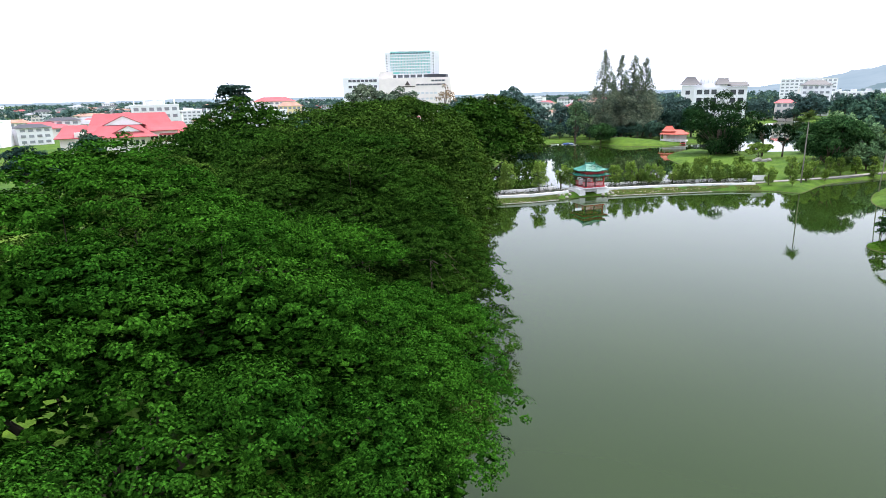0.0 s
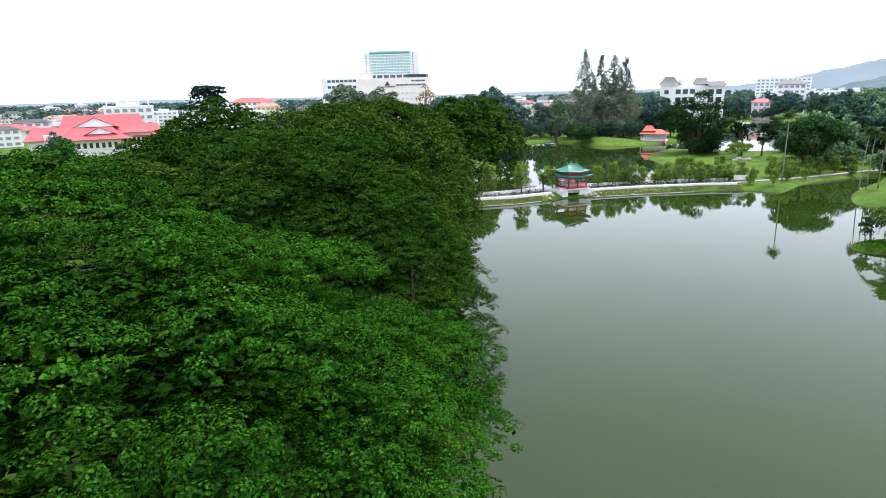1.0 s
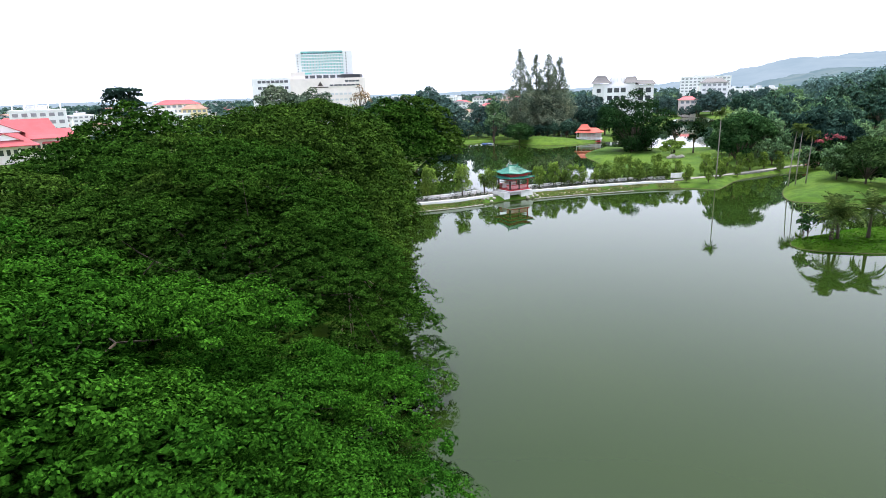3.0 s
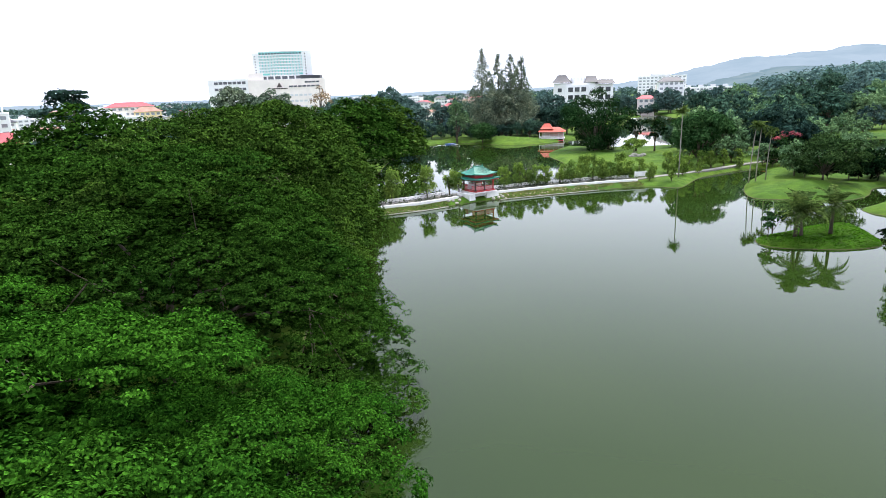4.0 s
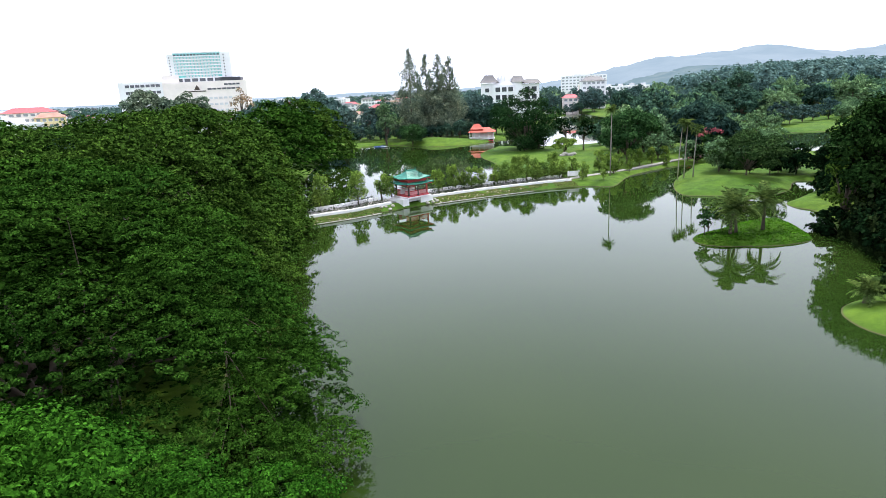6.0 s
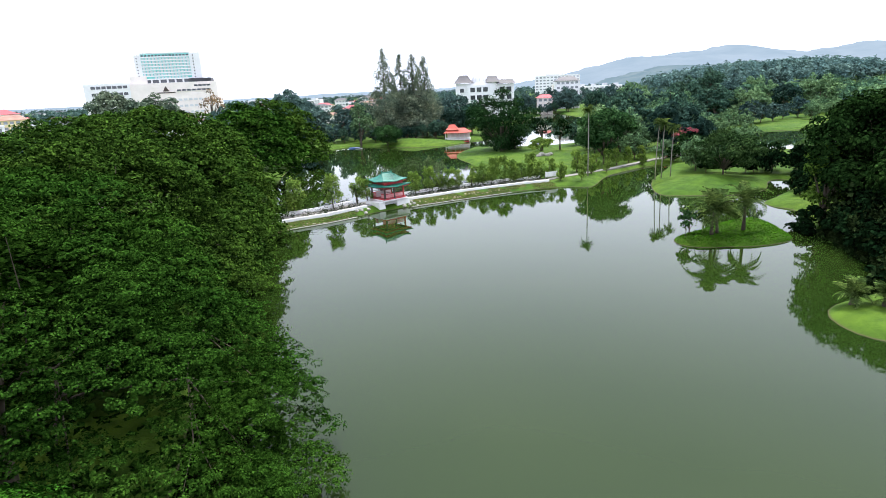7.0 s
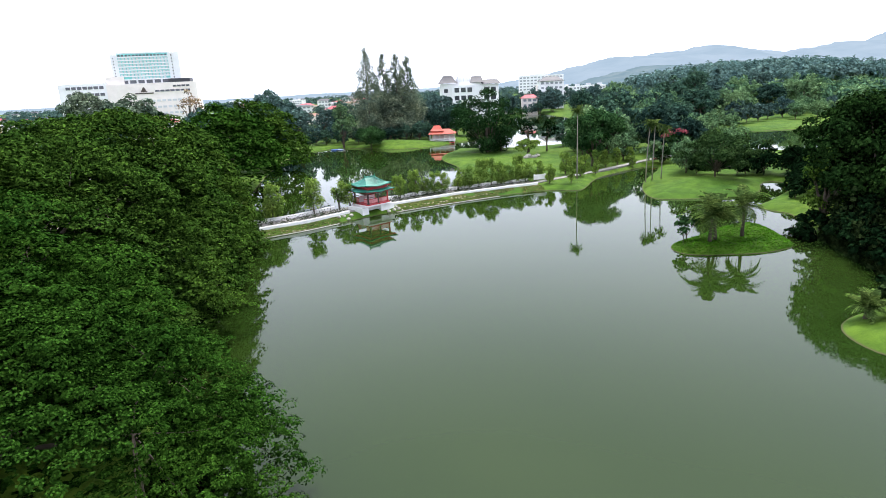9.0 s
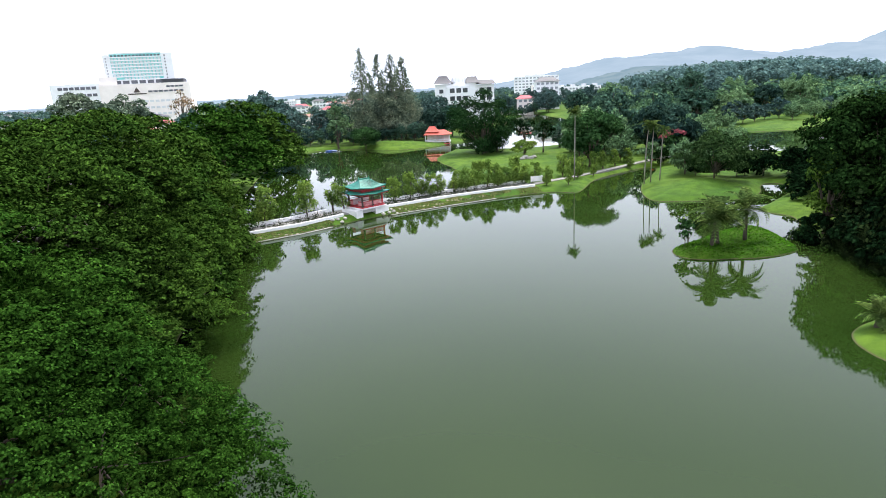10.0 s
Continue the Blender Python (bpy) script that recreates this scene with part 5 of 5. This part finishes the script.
def hotel():
    ob = thing("hotel", -151, 560, 0.5, 5, "tall cream and white hotel with teal glass above a wide podium", "hotel")
    part("podium", Geo().box(-33, -8, -1, 34, 22, 33).box(-33, -8, 33, 34, 22, 33.6), CREAM, ob, "cream rendered podium")
    part("podium_wing", Geo().box(-68, -6, -1, -33, 22, 35).box(-52, 0, 35, -36, 18, 38), WHITE, ob, "white podium wing")
    part("link_block", Geo().box(-33, -5, 33.6, -20, 20, 39.5), CREAM, ob)
    part("tower", Geo().box(-23, -3, 33.6, 23, 16, 57).box(-28.5, 0, 33.6, -23, 14, 56.5).box(-23.3, -3.3, 57, 15, 16, 57.7), WHITE, ob, "white tower block")
    part("plant_room", Geo().box(13, -7.8, 33.6, 30, 10, 36.5), GREY_TILE, ob)
    facade = part("glass_front", Geo().box(-22.4, -3.35, 36.8, 14.8, -2.9, 56.6), TEAL_GLASS, ob, "teal tinted glazing")
    for r in range(8):
        for k in range(14):
            x, z = -22.4 + 37.2 * (k + 0.5) / 14, 36.9 + r * 2.48
            if r == 0 and not 2 < k < 13:
                continue
            part("window_pane", Geo().box(x - 0.85, -3.6, z + 0.5, x + 0.85, -3.3, z + 1.75), PALE_ROOF if r < 7 else DARK_GLASS, facade)
    for r in range(8):
        part("spandrel", Geo().box(-22.4, -3.65, 36.5 + r * 2.48, 14.8, -3.3, 37.35 + r * 2.48), WHITE, facade)
    for k in range(6):
        x = -22 + k * 6.1
        part("lobby_window", Geo().box(x, -3.5, 33.9, x + 4.6, -2.9, 36.4), DARK_GLASS, ob)
    for z in (26.6, 30.0):
        window_row(ob, 2 if z < 28 else 16, 29, z, z + 1.4, -8, 7 if z < 28 else 4, DARK_GLASS, 0.85, 0.25)
    for z in (25.5, 30.8):
        window_row(ob, -63, -35, z, z + 2.2, -6, 7, DARK_GLASS, 0.8, 0.25)
    for r in range(8):
        part("window", Geo().box(17.2, -3.3, 37.2 + r * 2.45, 18.1, -2.9, 38.2 + r * 2.45), DARK_GLASS, ob)
        part("window", Geo().box(-26.8, -0.3, 37.2 + r * 2.3, -26.0, 0.1, 38.0 + r * 2.3), DARK_GLASS, ob)
    sign = part("sign", Geo().box(-13, -8.4, 25.4, 1, -8.05, 26.2), DARK_WOOD, ob, "dark sign of unreadable letters")
    part("emblem", Geo().add([(-8.5, -8.35, 26.9), (-3.5, -8.35, 26.9), (-6, -8.35, 31), (-8.5, -8.05, 26.9), (-3.5, -8.05, 26.9), (-6, -8.05, 31)], [(0, 1, 2), (5, 4, 3), (0, 3, 4, 1), (1, 4, 5, 2), (2, 5, 3, 0)]), DARK_WOOD, sign)
    for z in (9.0, 14.0, 19.0):
        window_row(ob, -10, 22, z, z + 1.6, -8, 8, PALE_ROOF, 0.7, 0.2)


def civic():
    ob = thing("civic_building", 66.5, 340, 0.6, -8, "white civic building with dark hipped roofs and a ribbed dome", "office building")
    part("wall", Geo().box(-15.5, 0, -1, 6, 16, 20.6).box(-9.5, -2.5, -1, 2.5, 0, 19.4), WHITE, ob)
    part("wing", Geo().box(6, 1.5, -1, 15.5, 16, 19.6), WHITE, ob)
    part("roof", Geo().hip(-16.8, -1.2, -6.0, 9, 20.9, 24.9, 4.5), GREY_TILE, ob, "dark grey hipped roof")
    part("roof", Geo().hip(0.4, -1.0, 7.6, 9, 20.7, 24.0, 5), GREY_TILE, ob, "dark grey hipped roof")
    part("roof", Geo().hip(6.0, 0.3, 16.6, 10, 19.8, 22.0, 8), GREY_TILE, ob, "dark grey hipped roof")
    part("drum", Geo().tube([(-3, 4, 19.3), (-3, 4, 21.4)], [4.2, 4.0], 20), WHITE, ob)
    dome = part("dome", Geo().dome(-3, 4, 21.4, 4.0, 4.6, 20, 8), WHITE, ob, "white ribbed dome", smooth=True)
    for k in range(12):
        a = 2 * math.pi * k / 12
        part("rib", Geo().tube([(-3 + 4.05 * math.cos(a) * math.cos(b), 4 + 4.05 * math.sin(a) * math.cos(b), 21.4 + 4.65 * math.sin(b)) for b in (0, 0.4, 0.8, 1.2, 1.5)], [0.12] * 5, 4), PALE_ROOF, dome)
    part("finial", Geo().tube([(-3, 4, 25.9), (-3, 4, 27.6)], [0.15, 0.03], 6), WHITE, dome)
    for z in (4.0, 8.0, 12.0, 16.0):
        window_row(ob, -8.6, 1.6, z, z + 2.3, -2.5, 3, DARK_GLASS, 0.72, 0.12)
        window_row(ob, -14.6, -10.4, z, z + 2.0, 0, 1, DARK_GLASS, 0.5, 0.12)
        window_row(ob, 7.2, 14.6, z - 0.4, z + 2.0, 1.5, 2, DARK_GLASS, 0.7, 0.12)


def complex_red():
    ob = thing("town_hall", -168, 200, 0.6, 40, "wide cream hall with faded red tiled roofs and white gables", "public building")
    part("wall", Geo().box(-21, -2, -1, 21, 14, 8.6).box(-13, -9, -1, 8, -2, 7.0), CREAM, ob)
    part("wall", Geo().box(-27, 0, -1, -21, 12, 6.6).box(21, 0, -1, 26, 12, 6.6), CREAM, ob)
    part("main_roof", Geo().hip(-17, -3.6, 21.5, 15.5, 8.4, 15.6, 30, thick=0.25), RED_TILE, ob, "faded red tile roof")
    part("side_roof", Geo().hip(-29, -2.5, -12, 14, 6.6, 11.4, 9, thick=0.25), RED_TILE, ob, "faded red tile roof")
    part("side_roof", Geo().hip(13, -3.2, 28, 14, 6.6, 11.6, 8, thick=0.25), RED_TILE, ob, "faded red tile roof")
    part("porch_roof", Geo().hip(-17, -12, 12, 0, 6.6, 11.0, 16, thick=0.25), RED_TILE, ob, "faded red tile roof")
    for cx, y, z, w, h in ((-1.0, -5.2, 11.2, 8.5, 3.6), (0.5, -9.4, 8.6, 5.6, 2.4)):
        g = part("pediment", Geo().add([(cx - w, y, z), (cx + w, y, z), (cx, y, z + h), (cx - w, y + 0.4, z), (cx + w, y + 0.4, z), (cx, y + 0.4, z + h)], [(0, 1, 2), (5, 4, 3), (0, 3, 4, 1), (1, 4, 5, 2), (2, 5, 3, 0)]), WHITE, ob, "white triangular gable")
        part("gable_roof", Geo().add([(cx - w - 0.8, y - 0.3, z - 0.3), (cx, y - 0.3, z + h + 0.15), (cx + w + 0.8, y - 0.3, z - 0.3), (cx - w - 0.8, y + 8, z - 0.3), (cx, y + 8, z + h + 0.15), (cx + w + 0.8, y + 8, z - 0.3),
                                     (cx - w - 0.8, y - 0.3, z - 0.6), (cx, y - 0.3, z + h - 0.15), (cx + w + 0.8, y - 0.3, z - 0.6)], [(0, 1, 4, 3), (1, 2, 5, 4), (0, 6, 7, 1), (1, 7, 8, 2)]), RED_TILE, ob)
    window_row(ob, -20, -14, 4.6, 6.4, -2, 3, DARK_GLASS, 0.6)
    window_row(ob, 9, 20, 4.6, 6.4, -2, 6, DARK_GLASS, 0.6)
    window_row(ob, -12, 7, 3.2, 5.2, -9, 8, DARK_GLASS, 0.55)
    ob.scale = (0.83, 0.83, 0.92)
    window_row(ob, -20, -14, 1.0, 2.8, -2, 3, DARK_GLASS, 0.6)
    window_row(ob, 9, 20, 1.0, 2.8, -2, 6, DARK_GLASS, 0.6)


def waterside_hall():
    ob = thing("waterside_restaurant", 34.5, 240.5, 0, -12, "white open restaurant with orange-red roof on stilts over the pond", "restaurant")
    part("deck", Geo().box(-5.4, -3.4, 1.0, 5.4, 4.5, 1.3), WHITEWASH, ob)
    part("roof", Geo().hip(-5.8, -4, 5.8, 5, 4.1, 6.0, 6, 0.15), ORANGE_TILE, ob, "orange-red tile roof")
    part("roof", Geo().hip(-5.0, -2.2, 0.6, 3.2, 5.3, 7.6, 2.4, 0.15), ORANGE_TILE, ob, "orange-red tile roof")
    for k in range(6):
        x = -5 + 2 * k
        part("post", Geo().box(x - 0.14, -3.3, 1.3, x + 0.14, -3.02, 4.2), WHITEWASH, ob)
        part("stilt", Geo().box(x - 0.18, -3.2, -1.6, x + 0.18, -2.84, 1.05), WHITEWASH, ob)
    part("railing", Geo().box(-5.2, -3.38, 1.9, 5.2, -3.26, 2.15), WHITEWASH, ob)
    for k in range(20):
        x = -5 + 10 * k / 19
        part("baluster", Geo().box(x - 0.05, -3.36, 1.3, x + 0.05, -3.28, 1.9), WHITEWASH, ob)
    part("back_wall", Geo().box(-4.6, 2.6, 1.3, 4.6, 2.9, 4.2), CREAM, ob)
    part("jetty", Geo().box(-4, -5.5, 0.25, 5, -3.5, 0.5), RED_PAINT, ob, "red floored jetty over the water")
    ob.scale = (0.88, 0.88, 0.84)


def block(name, x, y, w, d, floors, turn, wall, roof, label, category="apartment building", per=2, hipped=True, group="", z=None):
    """A plain town building with rows of windows and a pitched or flat roof."""
    ob = thing(name, x, y, height(x, y) if z is None else z, turn, label, category, group)
    h = floors * 3.2
    part("wall", Geo().box(-w / 2, -d / 2, -3, w / 2, d / 2, h), wall, ob)
    if hipped:
        part("roof", Geo().hip(-w / 2 - 0.7, -d / 2 - 0.7, w / 2 + 0.7, d / 2 + 0.7, h, h + d * 0.22, w * 0.55), roof, ob)
    else:
        part("parapet", Geo().box(-w / 2 - 0.15, -d / 2 - 0.15, h, w / 2 + 0.15, d / 2 + 0.15, h + 0.7), wall, ob)
        part("roof_room", Geo().box(-w / 4, -d / 4, h + 0.7, w / 6, d / 4, h + 2.6), roof, ob)
    for f in range(floors):
        window_row(ob, -w / 2 + 0.5, w / 2 - 0.5, f * 3.2 + 1.0, f * 3.2 + 2.5, -d / 2, per, HAZE_PALED_GLASS, 0.62, 0.08)
    return ob


hotel()
civic()
complex_red()
waterside_hall()
block("office_building", 150, 450, 17, 14, 6, -14, WHITE, GREY_TILE, "white office building with a dark roof", "office building", 5)
block("red_roofed_building", 118, 400, 10, 9, 3, -14, CREAM, RED_TILE, "pale pinkish three-storey building with a red roof by the lake", per=3)
block("lake_house", 106, 404, 7, 6, 2, -14, CREAM, GREY_TILE, "small cream house with a dark roof", "house", 2)
block("hillside_block", 226, 700, 50, 16, 5, -16, WHITE, PALE_ROOF, "long pale apartment block on rising ground", per=12, hipped=False, z=10)
for k in range(4):
    block("row_house", 219 + 11.5 * k, 600, 10, 9, 4, -16, WHITE, PALE_ROOF, "white terraced town building", "town house", 3, hipped=False, group="white terrace")
block("pale_block", 185, 560, 12, 10, 6, -14, WHITE, PALE_ROOF, "pale apartment building in the haze", per=4, hipped=False)
block("pale_block", 168, 520, 12, 10, 5, -14, CREAM, PALE_ROOF, "pale apartment building in the haze", per=4, hipped=False)
block("arcade_building", -202, 262, 21, 12, 5, 36, WHITE, PALE_ROOF, "white building with curved roof frames", "public building", 6, hipped=False)
arch = bpy.data.objects["arcade_building"]
for k in range(5):
    part("roof_arch", Geo().tube([(-9 + 4.4 * k, -6, 16.4), (-9 + 4.4 * k, -3.5, 18.6), (-9 + 4.4 * k, 0, 19.4), (-9 + 4.4 * k, 4, 18.8)], [0.22] * 4, 5), WHITE, arch)
block("cream_block", -222, 420, 30, 14, 5, 26, CREAM, RED_TILE, "cream town block with a red roof", per=8)
block("cream_block", -200, 400, 16, 12, 4, 26, YELLOW, RUST_TILE, "yellowish town block with a rusty roof", per=5)
block("long_block", -262, 430, 40, 14, 4, 28, WHITE, PALE_ROOF, "long white shop block with rows of dark windows", "shop building", 12, hipped=False)
shed = thing("open_shed", -122, 176, 0.6, 38, "long open shed with a flat pale roof over parked cars", "shed")
part("roof", Geo().box(-13, -3.2, 6.4, 13, 3.2, 6.7), RUST_TILE, shed)
for k in range(7):
    part("post", Geo().box(-12.6 + 4.2 * k, -2.9, 0, -12.4 + 4.2 * k, -2.7, 6.4), OLD_WALL, shed)

# ---- the town, a few houses copied ----
homes = [block("town_house", -300, 330, 14, 9, 2, 35, CREAM, RED_TILE, "cream town house with a red roof", "house", 4, group="town houses"),
         block("town_house", -330, 360, 18, 10, 2, 30, CREAM, OLD_ROOF, "cream town house with a grey sheet roof", "house", 5, group="town houses"),
         block("town_house", -280, 380, 12, 9, 3, 30, WHITE, GREY_TILE, "white shophouse with a dark roof", "house", 4, group="town houses"),
         block("town_house", -350, 320, 16, 9, 2, 42, CREAM, RUST_TILE, "cream town house with a rusty roof", "house", 4, group="town houses"),
         block("town_house", -320, 420, 16, 12, 4, 30, WHITE, PALE_ROOF, "white flat-roofed shop block", "shop building", 5, hipped=False, group="town houses")]
town = random.Random(77)
count = 0
while count < 180:
    far = town.uniform(330, 1250)
    bearing = radians(town.uniform(-52, 6) if count % 4 else town.uniform(-52, -22))
    x, y = far * math.sin(bearing), far * math.cos(bearing)
    if (-245 < x < -95 and 500 < y < 640) or (x > -70 and y < 420) or (x > -130 and y < 350) or (x > 20 and y < 700):
        continue
    copy_thing(town.choice(homes[:4] * 3 + homes[4:]), Matrix.LocRotScale((x, y, height(x, y)), Euler((0, 0, -bearing + town.uniform(-0.5, 0.5))), (town.uniform(0.9, 1.5), town.uniform(0.9, 1.4), town.uniform(0.75, 1.1))))
    count += 1

# ---- small things by the water ----
def bench(x, y, turn):
    ob = thing("garden_bench", x, y, height(x, y), turn, "dark red park bench beside the lakeside path", "bench")
    for k in range(3):
        part("seat_slat", Geo().box(-0.9, -0.3 + 0.19 * k, 0.42, 0.9, -0.15 + 0.19 * k, 0.47), RED_PAINT, ob)
    for k in range(2):
        part("back_slat", Geo().box(-0.9, 0.27, 0.58 + 0.2 * k, 0.9, 0.31, 0.72 + 0.2 * k), RED_PAINT, ob)
    for x0 in (-0.75, 0.75):
        part("leg", Geo().box(x0 - 0.05, -0.3, 0, x0 + 0.05, -0.2, 0.42), DARK_WOOD, ob)
        part("leg", Geo().box(x0 - 0.05, 0.22, 0, x0 + 0.05, 0.3, 0.95), DARK_WOOD, ob)


bench(71.5, 153.2, 28)
bench(74.0, 154.4, 28)


def raft(x, y, turn):
    ob = thing("blue_raft", x, y, 0, turn, "small blue floating raft moored near the pond bank", "raft")
    part("deck", Geo().box(-1.7, -1.1, 0.12, 1.7, 1.1, 0.32), BLUE_PAINT, ob)
    for fx in (-1.3, 1.3):
        part("float", Geo().tube([(fx, -1.2, 0.05), (fx, 1.2, 0.05)], [0.22, 0.22], 8), BLUE_PAINT, ob)
    part("gangway", Geo().box(-0.3, -5.6, 0.25, 0.3, -1.1, 0.36), PALE_ROOF, ob, "pale plank gangway")


raft(-4.2, 238.5, 30)
gate = thing("notice_board", 36.6, 134.6, height(36.6, 134.6), 12, "white notice board where the causeway wall ends", "sign")
part("board", Geo().box(-1.4, -0.06, 0.5, 1.4, 0.06, 1.5), WHITEWASH, gate)
for px0 in (-1.2, 1.2):
    part("post", Geo().box(px0 - 0.07, 0.07, -0.2, px0 + 0.07, 0.2, 1.6), WHITEWASH, gate)
for k, (sx, sy, sz) in enumerate(((46.5, 173.5, 0.9), (47.8, 172.8, 0.7), (45.4, 172.6, 0.6), (49.0, 174.0, 0.7))):
    boulder(sx, sy, sz, 300 + k, label="pale boulder under the low shrub on the spit")
